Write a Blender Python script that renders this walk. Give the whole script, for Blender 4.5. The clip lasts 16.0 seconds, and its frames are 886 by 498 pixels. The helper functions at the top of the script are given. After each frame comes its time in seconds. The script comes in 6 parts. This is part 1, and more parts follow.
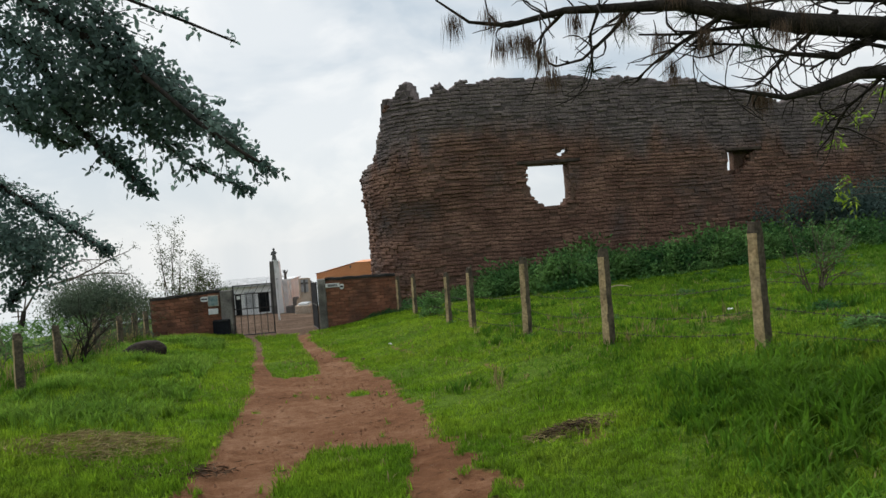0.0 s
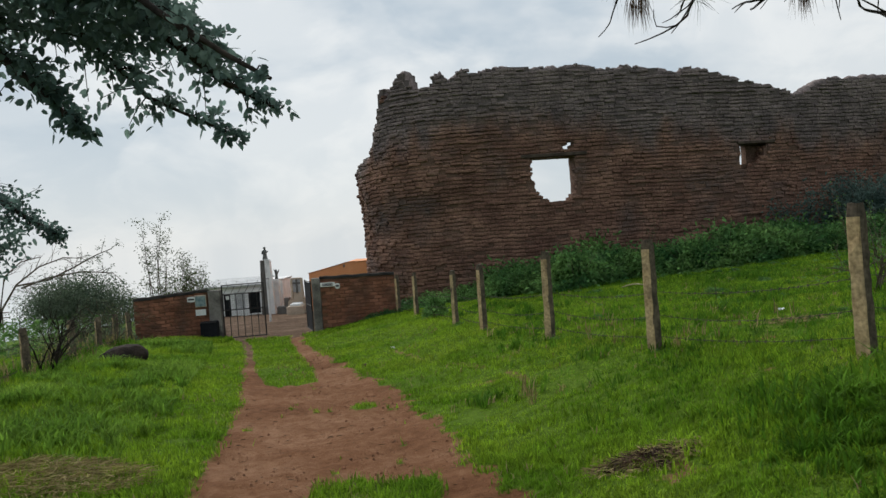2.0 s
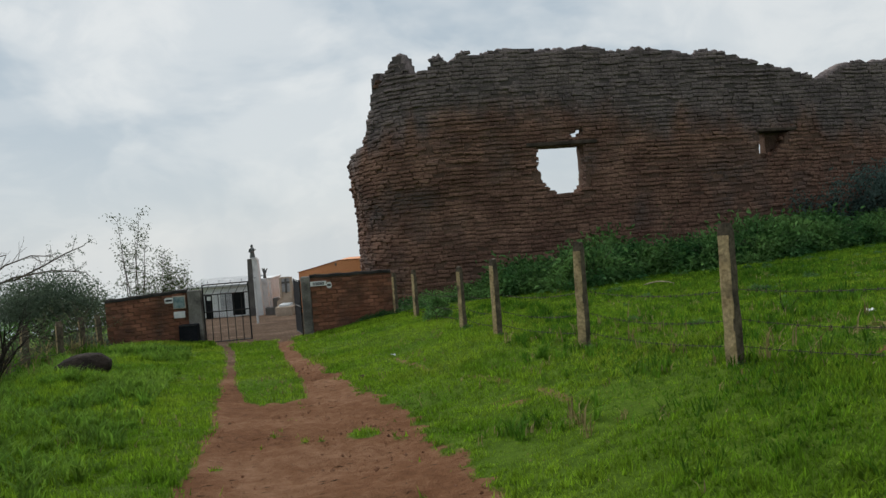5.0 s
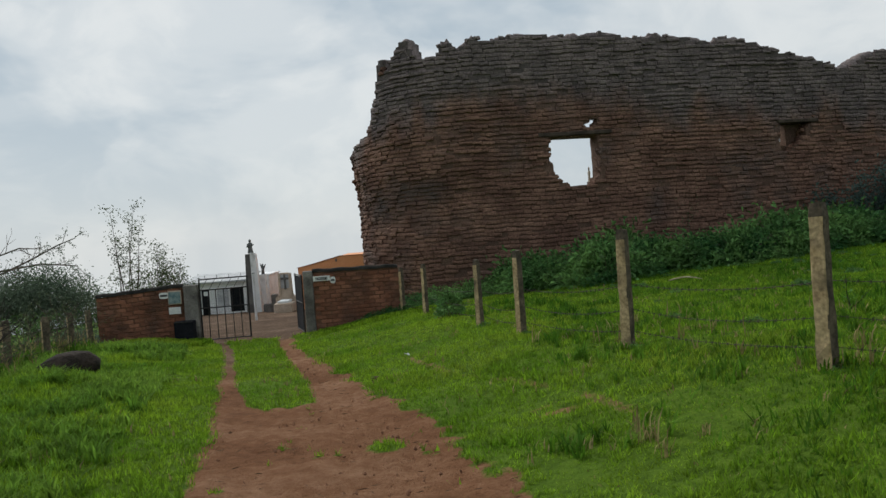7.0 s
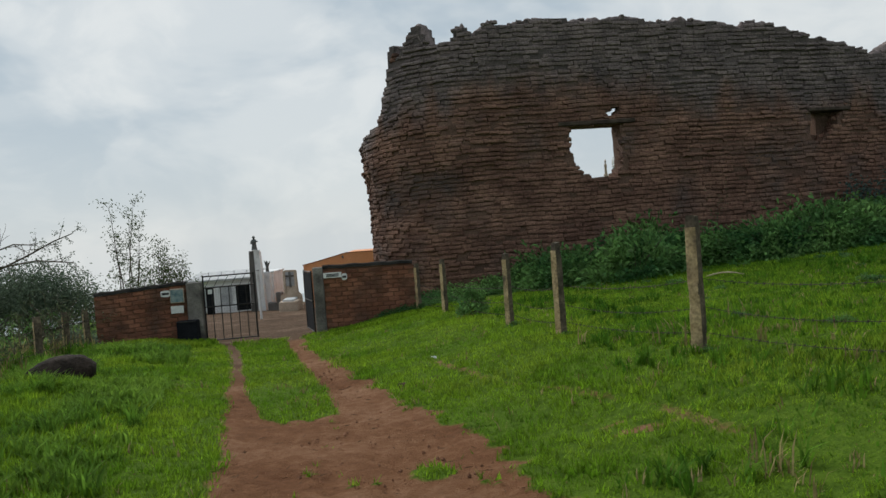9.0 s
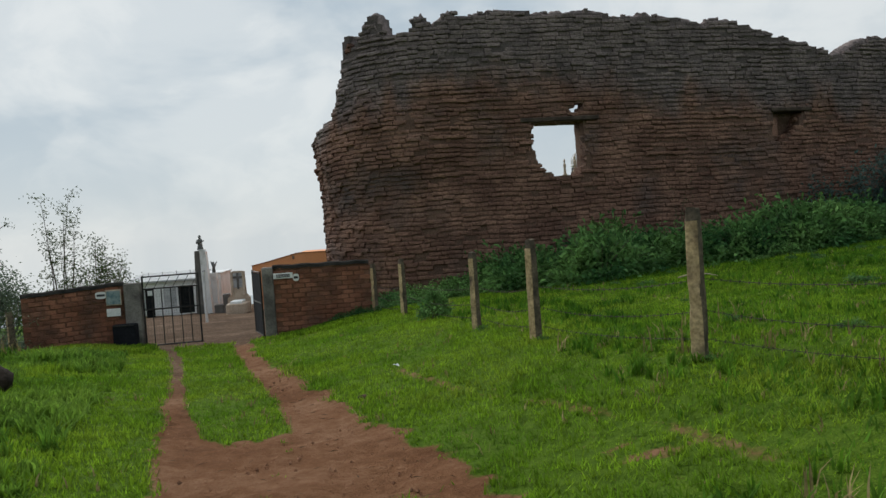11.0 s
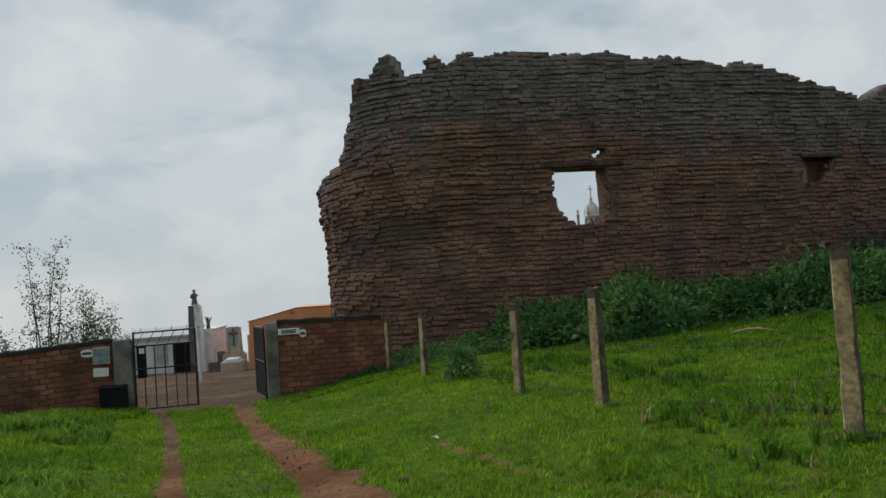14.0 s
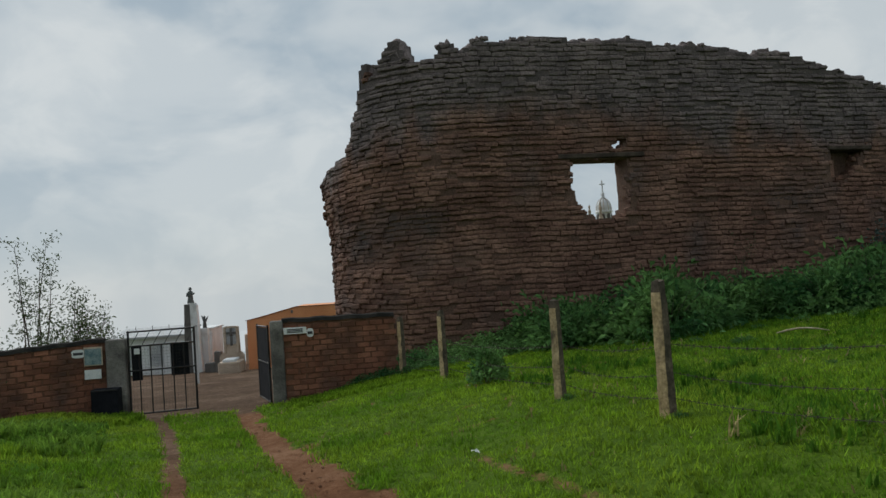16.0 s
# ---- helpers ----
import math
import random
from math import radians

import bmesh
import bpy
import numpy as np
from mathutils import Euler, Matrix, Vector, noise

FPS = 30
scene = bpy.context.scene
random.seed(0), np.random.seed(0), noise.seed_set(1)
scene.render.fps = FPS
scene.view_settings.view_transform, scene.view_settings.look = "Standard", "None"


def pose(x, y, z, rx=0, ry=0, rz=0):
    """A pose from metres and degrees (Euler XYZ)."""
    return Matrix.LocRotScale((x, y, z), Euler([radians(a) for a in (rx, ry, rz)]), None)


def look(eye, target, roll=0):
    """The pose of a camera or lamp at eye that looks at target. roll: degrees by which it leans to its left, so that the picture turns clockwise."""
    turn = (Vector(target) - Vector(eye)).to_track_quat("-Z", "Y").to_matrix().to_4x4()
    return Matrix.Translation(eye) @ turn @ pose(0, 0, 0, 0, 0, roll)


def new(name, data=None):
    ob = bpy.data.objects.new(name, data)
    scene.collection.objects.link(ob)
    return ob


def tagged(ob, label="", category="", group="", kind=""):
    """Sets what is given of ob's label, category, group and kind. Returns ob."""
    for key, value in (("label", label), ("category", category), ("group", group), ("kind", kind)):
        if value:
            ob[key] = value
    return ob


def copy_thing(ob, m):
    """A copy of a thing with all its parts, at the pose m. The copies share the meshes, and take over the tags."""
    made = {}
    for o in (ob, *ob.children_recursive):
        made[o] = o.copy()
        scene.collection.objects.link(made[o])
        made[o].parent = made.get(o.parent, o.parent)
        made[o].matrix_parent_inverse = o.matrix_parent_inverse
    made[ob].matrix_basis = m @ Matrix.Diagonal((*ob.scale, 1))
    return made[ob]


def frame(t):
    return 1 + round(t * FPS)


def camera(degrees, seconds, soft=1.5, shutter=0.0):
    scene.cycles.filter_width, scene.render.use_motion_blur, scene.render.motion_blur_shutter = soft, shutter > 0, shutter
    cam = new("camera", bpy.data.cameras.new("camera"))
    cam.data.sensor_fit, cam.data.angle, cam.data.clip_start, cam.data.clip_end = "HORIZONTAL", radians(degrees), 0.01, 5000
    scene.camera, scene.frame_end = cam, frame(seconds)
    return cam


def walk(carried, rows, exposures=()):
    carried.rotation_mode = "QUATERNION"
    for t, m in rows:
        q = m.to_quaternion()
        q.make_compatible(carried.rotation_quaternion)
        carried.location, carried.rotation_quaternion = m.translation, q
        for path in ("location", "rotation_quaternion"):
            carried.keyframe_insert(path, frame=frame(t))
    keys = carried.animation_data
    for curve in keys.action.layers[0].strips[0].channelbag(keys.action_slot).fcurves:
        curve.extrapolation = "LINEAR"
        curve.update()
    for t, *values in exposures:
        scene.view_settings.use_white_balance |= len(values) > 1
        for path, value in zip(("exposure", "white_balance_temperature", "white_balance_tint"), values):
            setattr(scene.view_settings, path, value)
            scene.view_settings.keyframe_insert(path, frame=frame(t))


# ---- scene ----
cam = camera(59.2, 16.0)
METRES, EYE, TILT, LEAN, TURN = 11.2, 1.69, 0.0, 0.0, 0.0
ROWS = [
    (0.0, 0.0, 0.0, 0.0, -0.09, -1.17, 4.24),
    (0.5, -0.008, 0.0379, -0.0041, -0.28, -1.12, 4.33),
    (1.0, -0.0109, 0.0742, -0.0074, -0.48, -1.15, 4.36),
    (1.5, -0.02, 0.1089, -0.0077, -0.59, -1.15, 4.21),
    (2.0, -0.0363, 0.1436, -0.0116, -0.79, -1.17, 4.23),
    (2.5, -0.0443, 0.1796, -0.0162, -0.84, -1.27, 4.29),
    (3.0, -0.0514, 0.2147, -0.0182, -0.92, -1.22, 4.37),
    (3.5, -0.0581, 0.2504, -0.0205, -1.0, -1.26, 4.47),
    (4.0, -0.0583, 0.2854, -0.0227, -1.13, -1.26, 4.54),
    (6.5, -0.0882, 0.4288, -0.0331, -1.77, -1.34, 4.19),
    (7.0, -0.0988, 0.4585, -0.0374, -1.71, -1.42, 4.18),
    (7.5, -0.1105, 0.487, -0.0366, -1.59, -1.42, 4.12),
    (8.0, -0.1258, 0.5166, -0.0396, -1.61, -1.5, 4.14),
    (8.5, -0.1353, 0.5478, -0.0441, -1.61, -1.58, 4.29),
    (9.0, -0.1399, 0.5788, -0.0455, -1.64, -1.57, 4.33),
    (9.5, -0.1478, 0.607, -0.0473, -2.93, -1.67, 4.27),
    (10.0, -0.151, 0.6322, -0.0498, -4.4, -1.74, 4.32),
    (12.5, -0.1796, 0.7605, -0.0567, -5.47, -0.62, 3.92),
    (13.0, -0.1929, 0.7887, -0.058, -5.49, 1.23, 4.04),
    (13.5, -0.1969, 0.8141, -0.0604, -5.59, 2.07, 4.09),
    (14.0, -0.2054, 0.8417, -0.0606, -5.8, 2.41, 3.97),
    (14.5, -0.2178, 0.8696, -0.0611, -5.99, 2.44, 3.97),
    (15.0, -0.2238, 0.8976, -0.0635, -6.1, 2.49, 3.96),
    (15.5, -0.231, 0.9278, -0.0643, -6.13, 2.46, 3.89),
    (16.0, -0.2422, 0.9597, -0.0658, -6.23, 2.39, 3.85),
]
walk(cam, [(t, pose(0, 0, EYE, TILT, LEAN, TURN) @ pose(METRES * x, METRES * y, METRES * z, 90 + pitch, roll, yaw)) for t, x, y, z, yaw, pitch, roll in ROWS], [(0.0, 0.26, 6470, 9.8), (2.0, 0.12, 6430, 9.0), (3.5, 0.0, 6390, 8.5), (9.0, -0.04, 6360, 7.5), (12.4, 0.0, 6320, 7.1), (13.3, -0.16, 6310, 7.0), (16.0, -0.27, 6260, 6.5)])

# ---- world and light ----
SUN_DIR = Vector((-0.38, 0.66, 0.65)).normalized()
world = bpy.data.worlds.new("overcast_sky")
scene.world = world
world.use_nodes = True


def build_world():
    nt = world.node_tree
    nt.nodes.clear()
    N, L = nt.nodes.new, nt.links.new
    out, bg = N("ShaderNodeOutputWorld"), N("ShaderNodeBackground")
    sky = N("ShaderNodeTexSky")
    sky.sky_type, sky.sun_disc = "NISHITA", False
    sky.sun_elevation, sky.sun_rotation = math.asin(SUN_DIR.z), math.atan2(SUN_DIR.x, SUN_DIR.y)
    co, sep = N("ShaderNodeTexCoord"), N("ShaderNodeSeparateXYZ")
    L(co.outputs["Generated"], sep.inputs[0])

    def mth(op, a, b=None, clamp=False):
        n = N("ShaderNodeMath")
        n.operation, n.use_clamp = op, clamp
        for i, v in enumerate((a, b)):
            if v is None:
                continue
            if isinstance(v, (int, float)):
                n.inputs[i].default_value = v
            else:
                L(v, n.inputs[i])
        return n.outputs[0]

    # clouds flattened towards the horizon
    den = mth("ADD", mth("MAXIMUM", sep.outputs["Z"], 0.0), 0.5)
    flat = N("ShaderNodeCombineXYZ")
    L(mth("DIVIDE", sep.outputs["X"], den), flat.inputs[0])
    L(mth("DIVIDE", sep.outputs["Y"], den), flat.inputs[1])
    flat.inputs[2].default_value = 3.1

    def cloud(scale, detail, rough, lo, hi):
        n = N("ShaderNodeTexNoise")
        n.inputs["Scale"].default_value, n.inputs["Detail"].default_value = scale, detail
        n.inputs["Roughness"].default_value, n.inputs["Distortion"].default_value = rough, 0.4
        L(flat.outputs[0], n.inputs["Vector"])
        r = N("ShaderNodeMapRange")
        r.interpolation_type = "SMOOTHERSTEP"
        r.inputs["From Min"].default_value, r.inputs["From Max"].default_value = lo, hi
        L(n.outputs["Fac"], r.inputs["Value"])
        return r.outputs[0]

    big, small = cloud(2.1, 5, 0.5, 0.40, 0.60), cloud(5.5, 6, 0.55, 0.42, 0.66)
    mix1 = N("ShaderNodeMix")
    mix1.data_type = "RGBA"
    mix1.inputs["A"].default_value, mix1.inputs["B"].default_value = (0.45, 0.53, 0.60, 1), (0.80, 0.815, 0.815, 1)
    L(mth("ADD", mth("MULTIPLY", big, 0.7), mth("MULTIPLY", small, 0.3)), mix1.inputs["Factor"])
    # paler and brighter towards the horizon
    hz = N("ShaderNodeMapRange")
    hz.interpolation_type = "SMOOTHSTEP"
    hz.inputs["From Min"].default_value, hz.inputs["From Max"].default_value = 0.26, -0.02
    L(sep.outputs["Z"], hz.inputs["Value"])
    mix2 = N("ShaderNodeMix")
    mix2.data_type = "RGBA"
    L(mth("MULTIPLY", hz.outputs[0], 0.65), mix2.inputs["Factor"])
    L(mix1.outputs["Result"], mix2.inputs["A"])
    mix2.inputs["B"].default_value = (0.71, 0.735, 0.745, 1)
    # the veiled sun lights the sky ahead, the sky opposite is duller
    dot = N("ShaderNodeVectorMath")
    dot.operation = "DOT_PRODUCT"
    L(co.outputs["Generated"], dot.inputs[0])
    dot.inputs[1].default_value = SUN_DIR
    gain = N("ShaderNodeMapRange")
    gain.interpolation_type = "SMOOTHSTEP"
    gain.inputs["From Min"].default_value, gain.inputs["From Max"].default_value = -0.7, 0.75
    gain.inputs["To Min"].default_value, gain.inputs["To Max"].default_value = 0.88, 1.0
    L(dot.outputs["Value"], gain.inputs["Value"])
    scl = N("ShaderNodeVectorMath")
    scl.operation = "SCALE"
    L(mix2.outputs["Result"], scl.inputs[0])
    L(gain.outputs[0], scl.inputs["Scale"])
    blue = N("ShaderNodeVectorMath")
    blue.operation = "SCALE"
    L(sky.outputs[0], blue.inputs[0])
    blue.inputs["Scale"].default_value = 0.006
    add = N("ShaderNodeVectorMath")
    L(scl.outputs[0], add.inputs[0])
    L(blue.outputs[0], add.inputs[1])
    L(add.outputs[0], bg.inputs["Color"])
    bg.inputs["Strength"].default_value = 0.92
    L(bg.outputs[0], out.inputs["Surface"])


build_world()
sun = new("sun", bpy.data.lights.new("sun", "SUN"))
sun.data.energy, sun.data.angle, sun.data.color = 2.8, radians(40), (1.0, 0.96, 0.9)
sun.matrix_world = look(SUN_DIR * 50, (0, 0, 0))

# ---- materials ----


def material(name, c1, c2, scale=3.0, rough=0.85, fine=40.0, bump=0.3, depth=0.01, per="", spread=0.25, metal=0.0, leaf=0.0, lo=0.35, hi=0.65, spots=None, crust=None):
    """Two colours mixed by a coarse noise, a fine grain over them, bump, a value that varies per object or per island, and a dark crust where the mesh says so."""
    m = bpy.data.materials.new(name)
    m.use_nodes = True
    nt = m.node_tree
    N, L = nt.nodes.new, nt.links.new
    b = nt.nodes["Principled BSDF"]
    geo = N("ShaderNodeNewGeometry")

    def noise_fac(s, detail, a, z):
        n, r = N("ShaderNodeTexNoise"), N("ShaderNodeMapRange")
        n.inputs["Scale"].default_value, n.inputs["Detail"].default_value = s, detail
        L(geo.outputs["Position"], n.inputs["Vector"])
        r.inputs["From Min"].default_value, r.inputs["From Max"].default_value = a, z
        L(n.outputs["Fac"], r.inputs["Value"])
        return n.outputs["Fac"], r.outputs[0]

    def mix(fac, a, z, blend="MIX"):
        n = N("ShaderNodeMix")
        n.data_type, n.blend_type = "RGBA", blend
        for key, v in (("Factor", fac), ("A", a), ("B", z)):
            if isinstance(v, tuple):
                n.inputs[key].default_value = (*v, 1)
            elif isinstance(v, (int, float)):
                n.inputs[key].default_value = v
            else:
                L(v, n.inputs[key])
        return n.outputs["Result"]

    _, f1 = noise_fac(scale, 5, lo, hi)
    grain, f2 = noise_fac(fine, 3, 0.3, 0.7)
    col = mix(f1, c1, c2)
    if spots:
        _, f3 = noise_fac(spots[1], 6, spots[2], spots[3])
        col = mix(f3, col, spots[0])
    if crust:
        at = N("ShaderNodeAttribute")
        at.attribute_name = "crust"
        col = mix(at.outputs["Fac"], col, mix(f1, crust[0], crust[1]))
    col = mix(0.35, col, f2, "OVERLAY")
    if per:
        rnd = N("ShaderNodeObjectInfo").outputs["Random"] if per == "object" else geo.outputs["Random Per Island"]
        hsv, r = N("ShaderNodeHueSaturation"), N("ShaderNodeMapRange")
        r.inputs["To Min"].default_value, r.inputs["To Max"].default_value = 1 - spread, 1 + spread
        L(rnd, r.inputs["Value"])
        L(r.outputs[0], hsv.inputs["Value"])
        L(col, hsv.inputs["Color"])
        col = hsv.outputs["Color"]
    L(col, b.inputs["Base Color"])
    b.inputs["Roughness"].default_value, b.inputs["Metallic"].default_value = rough, metal
    b.inputs["Specular IOR Level"].default_value = 0.08 if leaf else (0.1 if rough > 0.88 else 0.3)
    if bump:
        bn = N("ShaderNodeBump")
        bn.inputs["Strength"].default_value, bn.inputs["Distance"].default_value = bump, depth
        L(grain, bn.inputs["Height"])
        L(bn.outputs["Normal"], b.inputs["Normal"])
    if leaf:
        tr, ms = N("ShaderNodeBsdfTranslucent"), N("ShaderNodeMixShader")
        L(col, tr.inputs["Color"])
        ms.inputs["Fac"].default_value = leaf
        L(b.outputs[0], ms.inputs[1])
        L(tr.outputs[0], ms.inputs[2])
        L(ms.outputs[0], nt.nodes["Material Output"].inputs["Surface"])
    return m


CRUST = ((0.112, 0.094, 0.092), (0.186, 0.152, 0.144))
M = {
    "adobe": material("adobe_brick", (0.128, 0.072, 0.054), (0.225, 0.131, 0.094), 1.1, 0.95, 14, 0.7, 0.015, "island", 0.13, spots=((0.085, 0.070, 0.064), 0.6, 0.52, 0.76), crust=CRUST),
    "adobe_one": material("adobe_brick_single", (0.128, 0.072, 0.054), (0.225, 0.131, 0.094), 1.1, 0.95, 14, 0.7, 0.015, "object", 0.13, spots=((0.085, 0.070, 0.064), 0.6, 0.52, 0.76)),
    "mortar": material("earth_mortar", (0.105, 0.066, 0.050), (0.165, 0.105, 0.078), 1.2, 0.98, 25, 0.7, 0.02, crust=((0.080, 0.070, 0.068), (0.125, 0.105, 0.10))),
    "crest": material("weathered_crest", (0.112, 0.094, 0.092), (0.186, 0.152, 0.144), 1.5, 0.98, 12, 0.9, 0.025, "island", 0.12),
    "timber": material("old_timber", (0.045, 0.035, 0.028), (0.09, 0.07, 0.055), 4, 0.9, 60, 0.5),
    "brick": material("fired_brick", (0.18, 0.077, 0.047), (0.275, 0.125, 0.078), 2.5, 0.92, 60, 0.6, 0.008, "object", 0.26, spots=((0.075, 0.050, 0.040), 1.3, 0.46, 0.70)),
    "joint": material("cement_joint", (0.135, 0.070, 0.046), (0.205, 0.110, 0.072), 3, 0.95, 70, 0.4),
    "plaster": material("grey_cement", (0.16, 0.15, 0.135), (0.28, 0.26, 0.235), 2.2, 0.92, 50, 0.4, 0.006, spots=((0.07, 0.065, 0.06), 1.6, 0.48, 0.72)),
    "cap": material("blackened_cap", (0.022, 0.021, 0.020), (0.055, 0.050, 0.046), 3, 0.95, 40, 0.5),
    "concrete": material("post_concrete", (0.345, 0.250, 0.135), (0.49, 0.370, 0.215), 4, 0.95, 26, 0.5, 0.008, spots=((0.11, 0.088, 0.066), 3.5, 0.52, 0.75)),
    # dark tone of the post tips, also the shade painted on one side
    "tip_shade": material("post_tip_and_shade", (0.070, 0.058, 0.045), (0.15, 0.120, 0.085), 6, 0.97, 26, 0.5),
    "iron": material("painted_iron", (0.012, 0.012, 0.013), (0.03, 0.028, 0.026), 6, 0.55, 80, 0.2, spots=((0.07, 0.03, 0.016), 9, 0.58, 0.75)),
    "wire": material("rusty_wire", (0.03, 0.024, 0.02), (0.06, 0.045, 0.034), 20, 0.8, 90, 0.1),
    "sheet": material("dark_sheet", (0.010, 0.011, 0.014), (0.02, 0.021, 0.025), 3, 0.95, 60, 0.2),
    "white": material("white_limewash", (0.66, 0.67, 0.67), (0.76, 0.77, 0.77), 1.2, 0.9, 40, 0.2, spots=((0.42, 0.42, 0.41), 1.4, 0.56, 0.8)),
    "roofgrey": material("grey_slab", (0.34, 0.35, 0.36), (0.46, 0.47, 0.48), 2, 0.85, 40, 0.2),
    "orange": material("orange_paint", (0.62, 0.26, 0.115), (0.70, 0.31, 0.145), 0.8, 0.85, 40, 0.15),
    "rust": material("rust_edge", (0.20, 0.075, 0.035), (0.30, 0.12, 0.055), 2, 0.9, 40, 0.2),
    "beige": material("beige_stone", (0.42, 0.33, 0.25), (0.52, 0.42, 0.33), 2, 0.85, 50, 0.3),
    "darkstone": material("dark_stone", (0.09, 0.085, 0.08), (0.15, 0.14, 0.13), 2, 0.7, 50, 0.3),
    "statue": material("statue_bronze", (0.085, 0.09, 0.088), (0.15, 0.155, 0.15), 3, 0.6, 40, 0.2),
    "paper": material("sign_white", (0.62, 0.63, 0.62), (0.74, 0.74, 0.72), 6, 0.6, 60, 0.05),
    "signblue": material("sign_blue", (0.10, 0.17, 0.19), (0.26, 0.32, 0.31), 9, 0.5, 60, 0.05),
    "ink": material("sign_ink", (0.03, 0.03, 0.035), (0.05, 0.05, 0.055), 6, 0.6, 60, 0.0),
    "blade": material("grass_blades", (0.104, 0.208, 0.013), (0.205, 0.325, 0.022), 0.7, 0.8, 6, 0, per="island", spread=0.45, leaf=0.45, spots=((0.235, 0.315, 0.030), 0.4, 0.52, 0.75)),
    "verge": material("verge_blades", (0.100, 0.205, 0.024), (0.190, 0.312, 0.042), 0.6, 0.8, 6, 0, per="island", spread=0.35, leaf=0.45, spots=((0.075, 0.150, 0.020), 0.9, 0.52, 0.72)),
    "dry": material("dry_grass", (0.20, 0.160, 0.072), (0.33, 0.270, 0.125), 3, 0.9, 20, 0, per="island", spread=0.35, leaf=0.2),
    "straw": material("bleached_wood", (0.30, 0.25, 0.16), (0.42, 0.36, 0.25), 5, 0.9, 40, 0.3),
    "rot": material("rotted_straw", (0.045, 0.030, 0.020), (0.11, 0.072, 0.045), 5, 0.95, 20, 0, per="island", spread=0.4),
    "weed": material("weed_leaves", (0.038, 0.112, 0.036), (0.148, 0.275, 0.078), 0.7, 0.55, 8, 0, per="island", spread=0.5, leaf=0.38),
    "lush": material("lush_blades", (0.046, 0.122, 0.010), (0.102, 0.210, 0.018), 0.7, 0.8, 6, 0, per="island", spread=0.35, leaf=0.4),
    "darkolive": material("dark_olive_leaves", (0.080, 0.118, 0.080), (0.125, 0.165, 0.110), 0.5, 0.6, 8, 0, per="island", spread=0.35, leaf=0.4),
    "fresh": material("fresh_leaves", (0.16, 0.26, 0.03), (0.26, 0.36, 0.05), 2, 0.5, 8, 0, per="island", spread=0.25, leaf=0.45),
    "dim": material("tree_leaves", (0.085, 0.140, 0.125), (0.130, 0.190, 0.162), 1.2, 0.6, 8, 0, per="island", spread=0.25, leaf=0.6),
    "olive": material("olive_leaves", (0.065, 0.095, 0.042), (0.11, 0.14, 0.066), 0.8, 0.6, 8, 0, per="island", spread=0.35, leaf=0.3),
    "corn": material("maize_leaves", (0.055, 0.13, 0.030), (0.10, 0.19, 0.05), 0.6, 0.55, 8, 0, per="island", spread=0.3, leaf=0.35),
    "bark": material("bark", (0.020, 0.017, 0.015), (0.046, 0.038, 0.031), 8, 0.95, 50, 0.8, 0.01),
    "twig": material("grey_twig", (0.085, 0.068, 0.052), (0.14, 0.115, 0.09), 8, 0.95, 50, 0.3),
    "needle": material("pine_needles", (0.030, 0.055, 0.026), (0.05, 0.085, 0.035), 3, 0.6, 20, 0, per="island", spread=0.35, leaf=0.15),
    "needle_dry": material("dry_needles", (0.085, 0.058, 0.040), (0.14, 0.095, 0.065), 3, 0.8, 20, 0, per="island", spread=0.35, leaf=0.15),
    "rock": material("dark_boulder", (0.020, 0.016, 0.013), (0.045, 0.034, 0.027), 4, 0.95, 25, 0.9, 0.03),
    "clod": material("earth_clods", (0.19, 0.09, 0.052), (0.29, 0.16, 0.10), 4, 0.97, 40, 0.5, per="island", spread=0.3),
}


